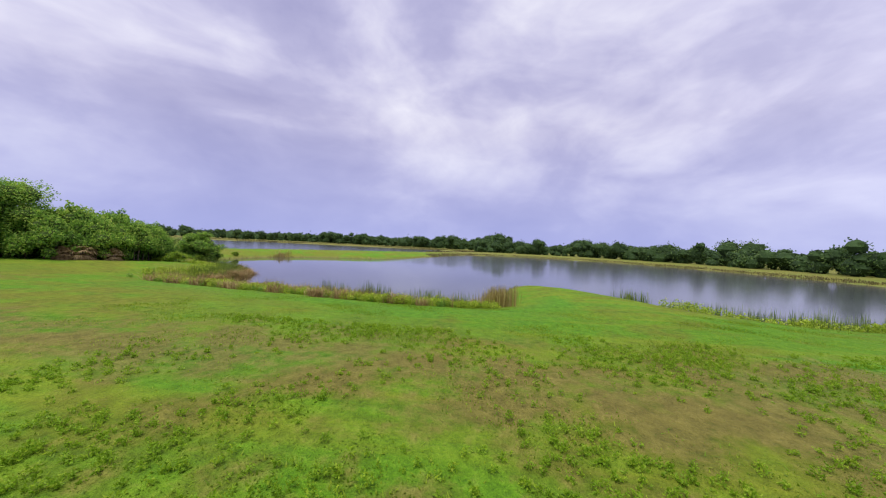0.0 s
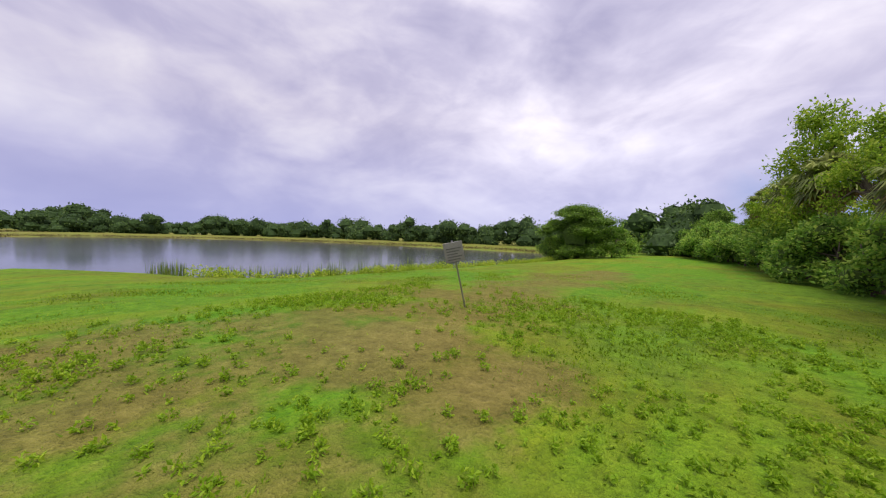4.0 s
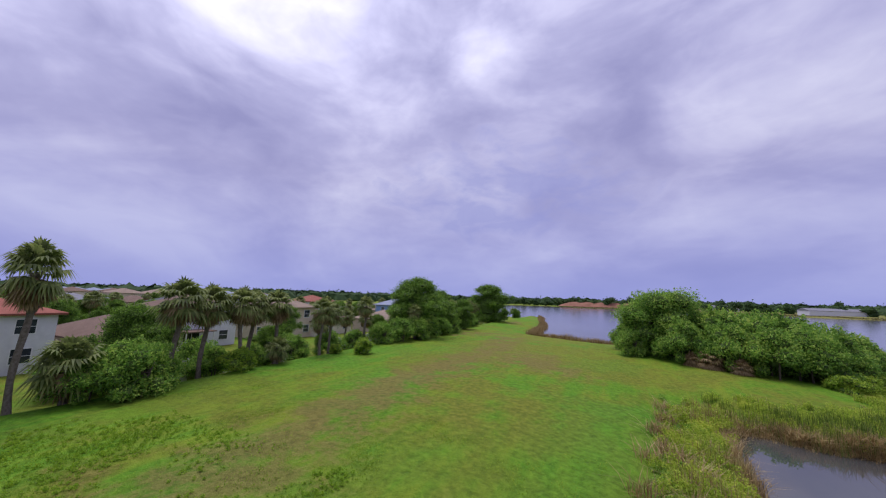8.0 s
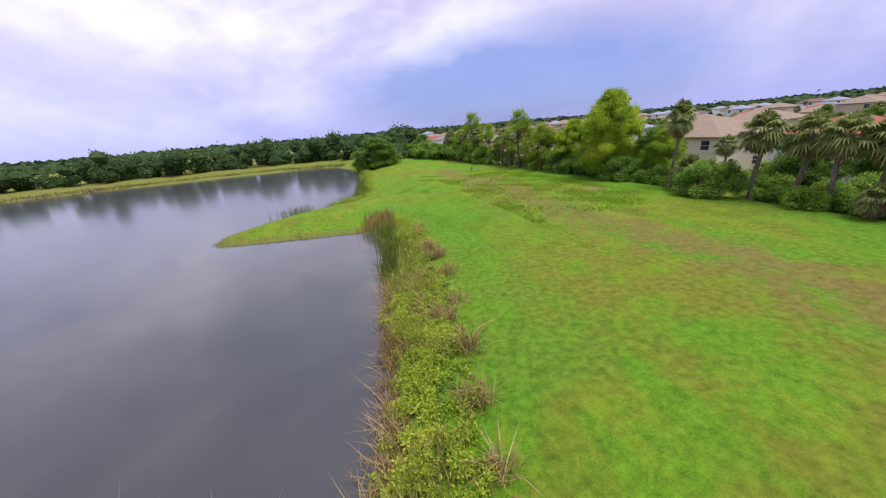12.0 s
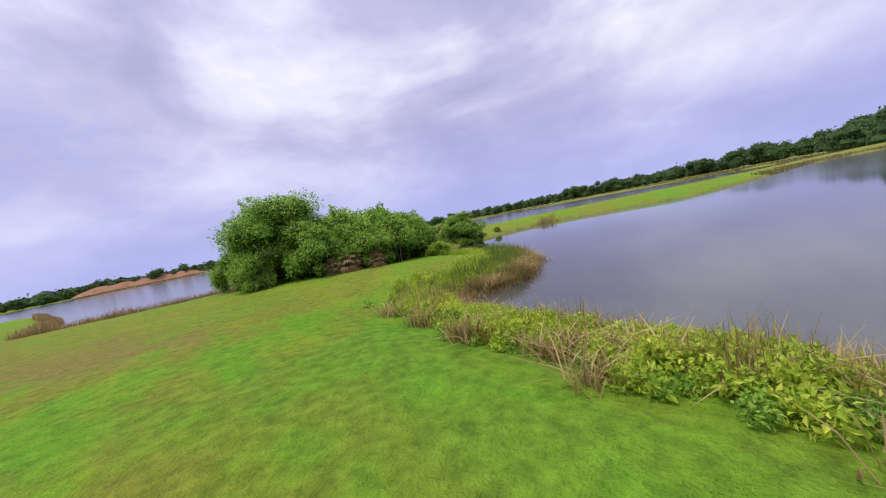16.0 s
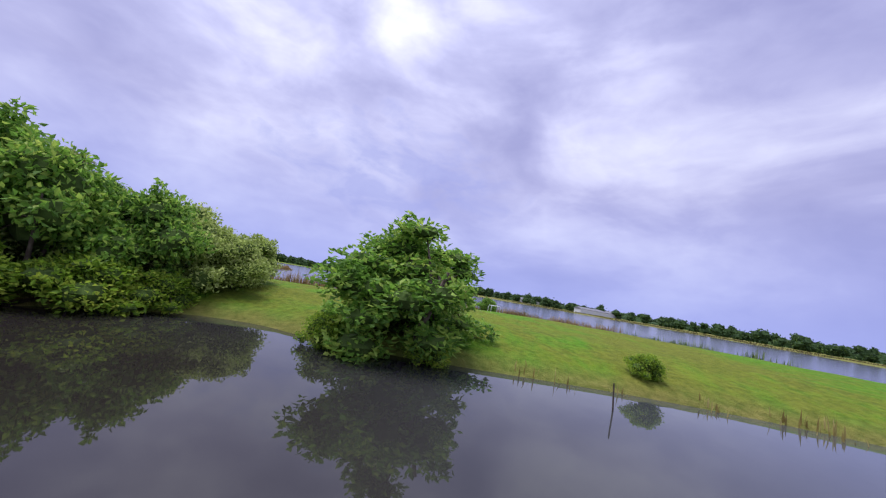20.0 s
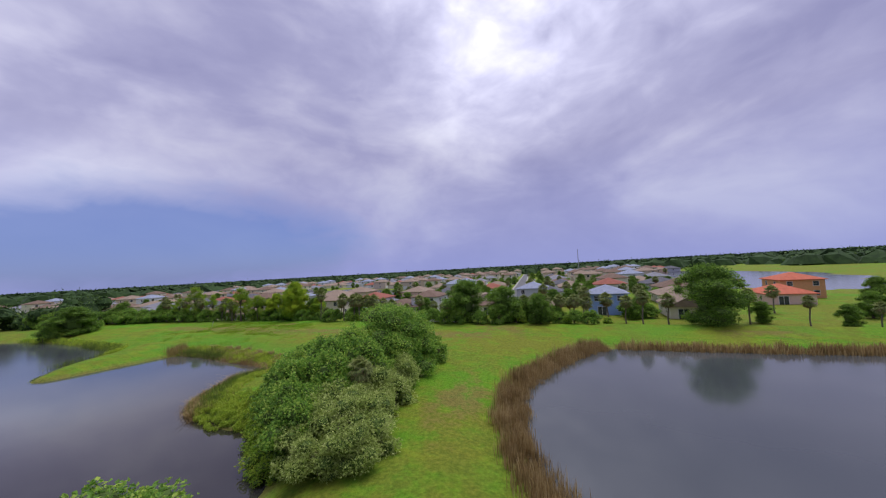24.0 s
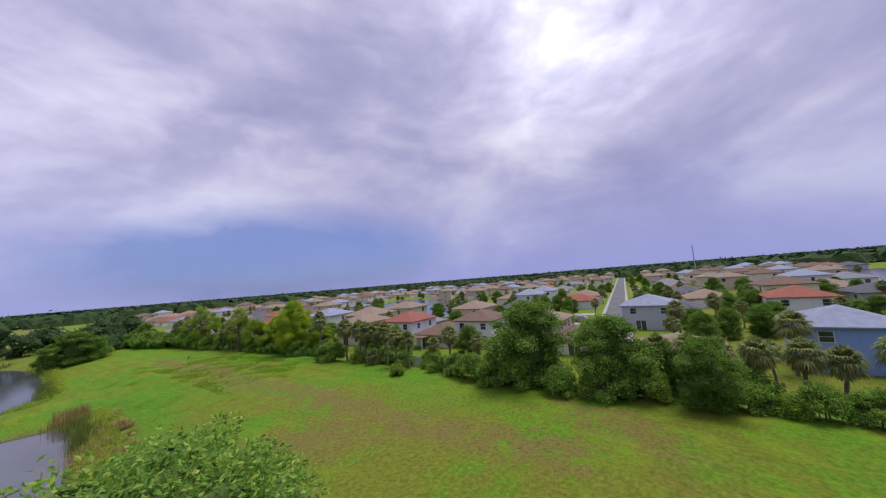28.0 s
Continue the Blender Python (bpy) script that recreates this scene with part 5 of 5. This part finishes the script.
def make_house(w, d, storeys, wall, roof, label, rise=2.0, gable=False, porch=False, group="houses of the estate", simple=False):
    """A stucco house at the origin, garden side towards -x."""
    root = new("house")
    h = 2.6 * storeys + 0.15
    box_part("wall", (-w / 2, -d / 2, -0.3, w / 2, d / 2, h), WALLS[wall], root, bevel=0.02)
    v, f = hip_roof(w, d, h + 0.02, rise, gable=gable)
    rf = mesh_object("roof", v, f, ROOFS[roof], root)
    box_part("roof_vent", (w * 0.12, -0.2, h + rise * 0.62, w * 0.12 + 0.35, 0.2, h + rise * 0.62 + 0.55), METAL, rf, bevel=0)
    for s in range(storeys):
        z = 0.95 + 2.6 * s
        for y in ((-d * 0.3, d * 0.28) if s else (-d * 0.3,)):
            window(root, -w / 2, y, z, 1.2, 1.25, "-x")
        window(root, w / 2, d * 0.25, z, 1.3, 1.25, "+x")
        for x in ((-w * 0.22, w * 0.24) if not simple else (w * 0.05,)):
            window(root, x, -d / 2, z, 0.9, 1.15, "-y")
            window(root, x, d / 2, z, 0.9, 1.15, "+y")
    if simple:
        box_part("garage_door", (w / 2, -d * 0.42, 0.0, w / 2 + 0.05, -d * 0.02, 2.2), WHITE, root)
        return tagged(root, label, "house", group)
    # sliding glass door to the garden
    bm = bmesh.new()
    for a in ((d * 0.05, 0.0, d * 0.05 + 0.08, 2.1), (d * 0.05 + 1.0, 0.0, d * 0.05 + 1.08, 2.1), (d * 0.05 + 2.0, 0.0, d * 0.05 + 2.08, 2.1), (d * 0.05, 2.1, d * 0.05 + 2.08, 2.18)):
        box(bm, -w / 2 - 0.05, a[0], a[1] + 0.02, -w / 2, a[2], a[3])
    dr = part("garden_door", bm, WHITE, root)
    box_part("pane", (-w / 2 - 0.02, d * 0.05 + 0.08, 0.05, -w / 2 - 0.004, d * 0.05 + 2.0, 2.1), GLASS, dr, bevel=0)
    box_part("front_door", (w / 2, -0.5, 0.0, w / 2 + 0.06, 0.5, 2.1), DARKWOOD, root)
    box_part("garage_door", (w / 2, -d * 0.42, 0.0, w / 2 + 0.05, -d * 0.42 + min(4.6, d * 0.4), 2.2), WHITE, root)
    if porch:
        box_part("porch_roof", (-w / 2 - 3.0, d * 0.0, 2.45, -w / 2 - 0.01, d * 0.42, 2.6), ROOFS[roof], root)
        for y in (d * 0.03, d * 0.40):
            box_part("porch_post", (-w / 2 - 2.9, y - 0.06, -0.2, -w / 2 - 2.78, y + 0.06, 2.45), WHITE, root)
    return tagged(root, label, "house", group)


def stand(ob, x, y, turn=0.0, scale=1.0):
    ob.matrix_basis = pose(x, y, ZE, 0, 0, turn)
    ob.scale = (scale, scale, scale)
    return ob


row_by_strip = [
    (9.5, 9.5, 2, "white", "red", 51.0, 22.0, 0, "two-storey white house with a dark red hipped roof", 1.9, False, False),
    (12, 8.5, 1, "beige", "brown", 51.5, 12.0, 0, "single-storey beige house with a brown hipped roof", 1.9, False, True),
    (9.5, 9.0, 2, "white", "brown", 53.5, 4.0, 0, "two-storey white house with a brown roof and a back porch", 1.9, False, True),
    (10, 9.0, 2, "beige", "tan", 52.5, -8.8, 0, "two-storey orange-beige house with a tan hipped roof", 1.9, False, False),
    (11, 10, 1, "cream", "brown", 52, -17.0, 0, "single-storey cream house behind the oak", 2.0, False, False),
    (11, 10, 1, "beige", "tan", 44, -29.0, 0, "single-storey beige house behind the palms", 1.9, False, True),
    (9.5, 9.0, 2, "blue", "bluegrey", 51.0, -44.5, 0, "two-storey bright blue house with a grey-blue hipped roof", 2.0, False, False),
    (11, 8.0, 1, "cream", "tan", 46.5, -59.0, 0, "single-storey cream house with a beige gabled roof", 2.3, True, False),
    (11, 9.5, 1, "pink", "bright_red", 68, -84, 0, "single-storey house with a bright red roof", 2.2, False, False),
    (10, 9.5, 2, "orange", "bright_red", 80, -92.0, 0, "bright orange house with a red roof", 1.9, False, False),
]
row_behind = [
    (10.5, 9.0, 2, "cream", "tan", 48, 34.0, 0, "two-storey cream house with a tan roof", 1.9, False, False),
    (10.5, 10, 1, "white", "grey", 40, 47.0, 0, "single-storey white house with a pale grey roof", 2.0, False, True),
    (10, 9.5, 1, "white", "tan", 35, 60.0, 14, "single-storey white house with a tan roof", 2.0, False, False),
    (10.5, 9.5, 1, "beige", "brown", 32, 74.0, 20, "single-storey beige house with a brown roof", 2.0, False, False),
    (10, 10, 2, "white", "grey", 28, 88.0, 20, "two-storey white house with a grey roof", 1.9, False, False),
    (10, 10, 1, "beige", "tan", 23, 102.0, 20, "single-storey beige house with a tan roof", 1.9, False, False),
    (12, 10, 1, "grey", "grey", 62, 28.0, 0, "grey house with a wide grey roof", 2.2, False, False),
    (11, 10, 2, "pink", "tan", 76, 19.0, 0, "two-storey pink house with a tan roof", 2.0, False, False),
    (10.5, 10, 2, "grey", "bluegrey", 76, -24.0, 0, "two-storey grey house with a pale hipped roof", 2.1, False, False),
    (11, 10, 1, "white", "dark", 90, -28.0, 0, "house with a dark grey roof", 2.1, False, False),
    (10.5, 10, 2, "white", "red", 86, -48.0, 0, "two-storey white house with a dark red roof", 2.0, False, False),
    (12, 10, 1, "cream", "tan", 72, -63.0, 0, "single-storey cream house with a beige roof", 2.1, False, False),
]
near = row_by_strip + row_behind
HOUSES = []
for w, d, st, wl, rf, x, y, tn, lb, rise, gb, pc in near:
    HOUSES.append(stand(make_house(w, d, st, wl, rf, lb, rise, gb, pc), x, y, tn, 0.92))


def street_y(x):
    return -20 + (x - 50) * 0.125


rh = random.Random(17)
taken = [(h[5], h[6]) for h in near]
FAR = [make_house(12, 10, 1, wl, rf, "%s house with a %s hipped roof in the estate" % (wl, rf), 2.1, simple=True) for wl, rf in
       (("beige", "brown"), ("cream", "tan"), ("white", "grey"), ("pink", "tan"), ("grey", "dark"), ("white", "red"))]
FAR += [make_house(10, 10, 2, wl, rf, "two-storey %s house with a %s hipped roof in the estate" % (wl, rf), 2.0, simple=True) for wl, rf in
        (("cream", "brown"), ("white", "bluegrey"), ("beige", "tan"))]
waiting = list(FAR)
count = 0
for gx in range(58, 420, 19):
    for gy in range(-150, 330, 17):
        x, y = gx + rh.uniform(-2.5, 2.5), gy + rh.uniform(-2, 2) + gx * 0.12
        if any(math.hypot(x - a, y - b) < 15 for a, b in taken):
            continue
        if abs(y - street_y(x)) < 11 or shore_distance(np.array([x]), np.array([y]))[0] < 12:
            continue
        if y < -70 - (x - 60) * 0.6 or math.hypot(x - 40, y) > 410 or (y > 150 and x > 330):
            continue
        if (gx // 19) % 3 == 2 and rh.random() < 0.65:
            continue
        taken.append((x, y))
        m = pose(x, y, ZE, 0, 0, rh.choice([0, 90, 180, 270]) + 7)
        p = rh.choice(FAR)
        if waiting:
            p = waiting.pop()
            p.matrix_basis = m
        else:
            copy_thing(p, m)
        count += 1

# street of the estate, with its pavements, driveways and parked cars
vs, fs = [], []
for i, x in enumerate(range(48, 420, 12)):
    y = street_y(x)
    vs += [(x, y - 2.6, ZE + 0.05), (x, y + 2.6, ZE + 0.05)]
    if i:
        fs.append((2 * i - 2, 2 * i, 2 * i + 1, 2 * i - 1))
tagged(mesh_object("road", vs, fs, ASPHALT), "grey asphalt street of the estate", "road", kind="structure")
for sgn in (-1, 1):
    vs, fs = [], []
    for i, x in enumerate(range(48, 420, 12)):
        y = street_y(x)
        vs += [(x, y + sgn * 2.6, ZE + 0.05), (x, y + sgn * 2.6, ZE + 0.17), (x, y + sgn * 3.5, ZE + 0.17), (x, y + sgn * 3.5, ZE - 0.02)]
        if i:
            for k in range(3):
                fs.append((4 * i - 4 + k, 4 * i + k, 4 * i + k + 1, 4 * i - 3 + k))
    tagged(mesh_object("pavement", vs, fs, CONCRETE), "pale concrete pavement beside the street", "pavement", kind="structure")


def make_car(mat, label):
    root = new("car")
    prof = [(-2.2, 0.35), (-2.25, 0.75), (-1.5, 0.95), (-0.9, 1.42), (0.7, 1.45), (1.35, 0.98), (2.15, 0.85), (2.25, 0.4)]
    n = len(prof)
    vs = [(x, -0.85 if z < 1.2 else -0.68, z) for x, z in prof] + [(x, 0.85 if z < 1.2 else 0.68, z) for x, z in prof]
    fs = [tuple(range(n))[::-1], tuple(range(n, 2 * n))] + [(i, (i + 1) % n, n + (i + 1) % n, n + i) for i in range(n)]
    mesh_object("body", vs, fs, mat, root)
    for s in (-1, 1):
        gv = [(-1.2, s * 0.80, 1.0), (1.0, s * 0.80, 1.0), (0.6, s * 0.715, 1.38), (-0.8, s * 0.715, 1.38)]
        mesh_object("side_window", [(x, y + s * 0.01, z) for x, y, z in gv] + [(x, y - s * 0.02, z) for x, y, z in gv],
                    [(0, 1, 2, 3), (7, 6, 5, 4), (0, 4, 5, 1), (1, 5, 6, 2), (2, 6, 7, 3), (3, 7, 4, 0)], GLASS, root)
        for x in (-1.4, 1.4):
            tv, tf = [], []
            tube(tv, tf, [(x, s * 0.72, 0.33), (x, s * 0.90, 0.33)], [0.33, 0.33], 12)
            mesh_object("wheel", tv, tf, ASPHALT, root)
    return tagged(root, label, "car", "cars parked on the street")


CARS = [make_car(two_tone("car_white", (0.7, 0.7, 0.7), (0.8, 0.8, 0.8), 2, 0.3, 0.02, spec=0.5), "white parked car on the estate street"),
        make_car(two_tone("car_grey", (0.22, 0.23, 0.25), (0.30, 0.31, 0.33), 2, 0.3, 0.02, spec=0.5), "grey parked car on the estate street")]
first = [True, True]
for i, x in enumerate((64, 82, 96, 118, 137, 160, 190, 225)):
    k = i % 2
    sg = -1 if (i // 2) % 2 else 1
    m = pose(x, street_y(x) + sg * 7.6, ZE, 0, 0, 90)
    if first[k]:
        CARS[k].matrix_basis = m
        first[k] = False
    else:
        copy_thing(CARS[k], m)
for i, x in enumerate(range(60, 240, 18)):
    for sg in (-1, 1):
        y = street_y(x)
        b = box_part("driveway", (x - 1.8, min(y + sg * 5.2, y + sg * 11), ZE - 0.1, x + 1.8, max(y + sg * 5.2, y + sg * 11), ZE + 0.055), CONCRETE, None)
        tagged(b, "pale concrete driveway in front of a house", "driveway", kind="structure")

# trees in the gardens and streets of the estate
for i in range(560):
    if i < 330:
        x, y, clear = rh.uniform(48, 300), rh.uniform(-90, 230), 8.5
    else:
        x, y, clear = rh.uniform(34, 150), rh.uniform(-75, 70), 6.8
    if any(math.hypot(x - a, y - b) < clear for a, b in taken) or abs(y - street_y(x)) < 4.2 or shore_distance(np.array([x]), np.array([y]))[0] < 3:
        continue
    k = rh.random()
    if k < 0.45:
        put(OAK, x, y, rh.uniform(0.4, 0.72), rh.random() * 360, ZE, "dark green garden tree among the houses")
    elif k < 0.70:
        put(BUSH, x, y, rh.uniform(0.6, 1.2), rh.random() * 360, ZE, "green garden bush among the houses")
    else:
        put(P2, x, y, rh.uniform(0.7, 1.0), rh.random() * 360, ZE, "cabbage palm among the houses")


# ---------------------------------------------------------------- fences of the back gardens
def make_fence(y0, y1, x, mat, height, label, board=0.15, gap=0.01):
    root = new("fence")
    y = y0
    me = None
    while y < y1 - board:
        if me is None:
            ob = box_part("board", (-0.012, 0, 0.05, 0.012, board, height), mat, root, bevel=0.004)
            me = ob.data
        else:
            ob = new("board", me)
            ob.parent = root
        ob.location = (0, y - y0, 0)
        y += board + gap
    me = None
    k = y0
    while k <= y1 + 0.01:
        if me is None:
            ob = box_part("post", (0.012, -0.05, -0.2, 0.112, 0.05, height + 0.08), mat, root, bevel=0.01)
            me = ob.data
        else:
            ob = new("post", me)
            ob.parent = root
        ob.location = (0, k - y0, 0)
        k += 2.0
    for z in (0.35, height - 0.3):
        box_part("rail", (0.014, 0, z, 0.06, y1 - y0, z + 0.08), mat, root, bevel=0.005)
    root.location = (x, y0, gz(x, y0))
    return tagged(root, label, "fence", "garden fences")


VINYL = two_tone("white_vinyl", (0.72, 0.73, 0.74), (0.80, 0.80, 0.80), 1.5, 0.5, 0.03)
GREYWOOD = two_tone("weathered_boards", (0.20, 0.17, 0.14), (0.36, 0.32, 0.27), 2.5, 0.85, 0.4, vary=0.3)
make_fence(14.0, 17.2, 33.0, VINYL, 1.7, "white vinyl board fence behind the palms")
make_fence(4.2, 11.6, 33.5, VINYL, 1.6, "low white vinyl fence of a back garden")
make_fence(-12.0, -4.0, 34.0, VINYL, 1.6, "white vinyl board fence of a back garden")
make_fence(-29.5, -21.5, 31.0, GREYWOOD, 1.7, "weathered grey board fence behind the oaks")
make_fence(38, 50, 31.0, GREYWOOD, 1.8, "weathered board fence behind the trees")

# ---------------------------------------------------------------- small things on the grass
sign = new("sign")
tv, tf = [], []
tube(tv, tf, [(0, 0, -0.3), (0.0, 0.02, 1.9)], [0.025, 0.025], 6)
mesh_object("post", tv, tf, METAL, sign, "thin grey steel post")
plate = box_part("plate", (-0.25, -0.045, 1.35, 0.25, -0.028, 1.88), two_tone("sign_paint", (0.27, 0.26, 0.27), (0.38, 0.37, 0.39), 3, 0.5, 0.05), sign, "weathered pale grey sign plate", 0.004)
INK = two_tone("faded_ink", (0.12, 0.12, 0.13), (0.18, 0.18, 0.19), 5, 0.6, 0.05)
for i in range(6):
    z = 1.70 - i * 0.075
    box_part("text_bar", (-0.19, -0.050, z, 0.19 - 0.05 * (i % 3), -0.046, z + 0.03), INK, plate, bevel=0)
sign.matrix_basis = pose(15.7, 46.5, gz(15.7, 46.5), 20, 0, 0) @ pose(0, 0, 0, 0, 0, 40)
tagged(sign, "pale notice board on a thin steel post standing in the grass", "sign")

seat = new("garden_table")
WPL = two_tone("white_plastic", (0.70, 0.70, 0.72), (0.80, 0.80, 0.80), 4, 0.4, 0.05)
box_part("tabletop", (-0.46, -0.24, 0.56, 0.46, 0.24, 0.60), WPL, seat, bevel=0.02)
for x in (-0.48, 0.48):
    for y in (-0.22, 0.22):
        tv, tf = [], []
        tube(tv, tf, [(x * 1.08, y * 1.15, -0.04), (x * 0.95, y * 0.95, 0.55)], [0.022, 0.028], 6)
        mesh_object("leg", tv, tf, WPL, seat)
seat.matrix_basis = pose(-36.6, -37.8, gz(-36.6, -37.8), 0, 0, 30)
tagged(seat, "small white plastic table standing on the grass by the reeds", "table")

stake = new("stake")
tv, tf = [], []
tube(tv, tf, [(0, 0, -0.9), (0.10, 0.02, 0.75)], [0.03, 0.02], 6)
mesh_object("rod", tv, tf, MAT["bark"], stake)
stake.matrix_basis = pose(-38.2, -17.4, 0)
tagged(stake, "thin dark leaning stake standing in the water", "stake")

# far side of the wide pond: bare earth bank and pale sheds
mound_v, mound_f = [], []
for i in range(25):
    x = -48 + i * 4
    h = 5.5 * min(1, i / 3, (24 - i) / 3) * (0.9 + 0.1 * math.sin(i * 1.7)) + 0.1
    mound_v += [(x, -402, 1.2), (x, -408, 1.2 + h), (x, -420, 1.2 + h), (x, -428, 1.2)]
    if i:
        for k in range(3):
            mound_f.append((4 * i - 4 + k, 4 * i + k, 4 * i + k + 1, 4 * i - 3 + k))
tagged(mesh_object("earth_bank", mound_v, mound_f, two_tone("red_earth", (0.22, 0.10, 0.06), (0.34, 0.17, 0.11), 0.2, 0.9, 0.3, 3, world=True)),
       "long bank of bare red-brown earth across the pond", "earth bank")
for x, y, w in ((-112, -398, 22), (-170, -350, 40)):
    v, f = hip_roof(w, 12, 4.0, 2.0, 0.3, True)
    shed = new("shed")
    box_part("wall", (-w / 2, -6, -0.3, w / 2, 6, 4.0), WALLS["white"], shed)
    mesh_object("roof", v, f, ROOFS["grey"], shed)
    shed.matrix_basis = pose(x, y, 1.3, 0, 0, 12)
    tagged(shed, "long low pale shed across the pond", "shed", "sheds across the pond")
tv, tf = [], []
tower = new("mast")
tube(tv, tf, [(0, 0, -0.5), (0, 0, 26)], [0.5, 0.25], 8)
mesh_object("pole", tv, tf, METAL, tower)
tower.matrix_basis = pose(330, -40, ZE)
tagged(tower, "tall pale mast far off among the houses", "mast")
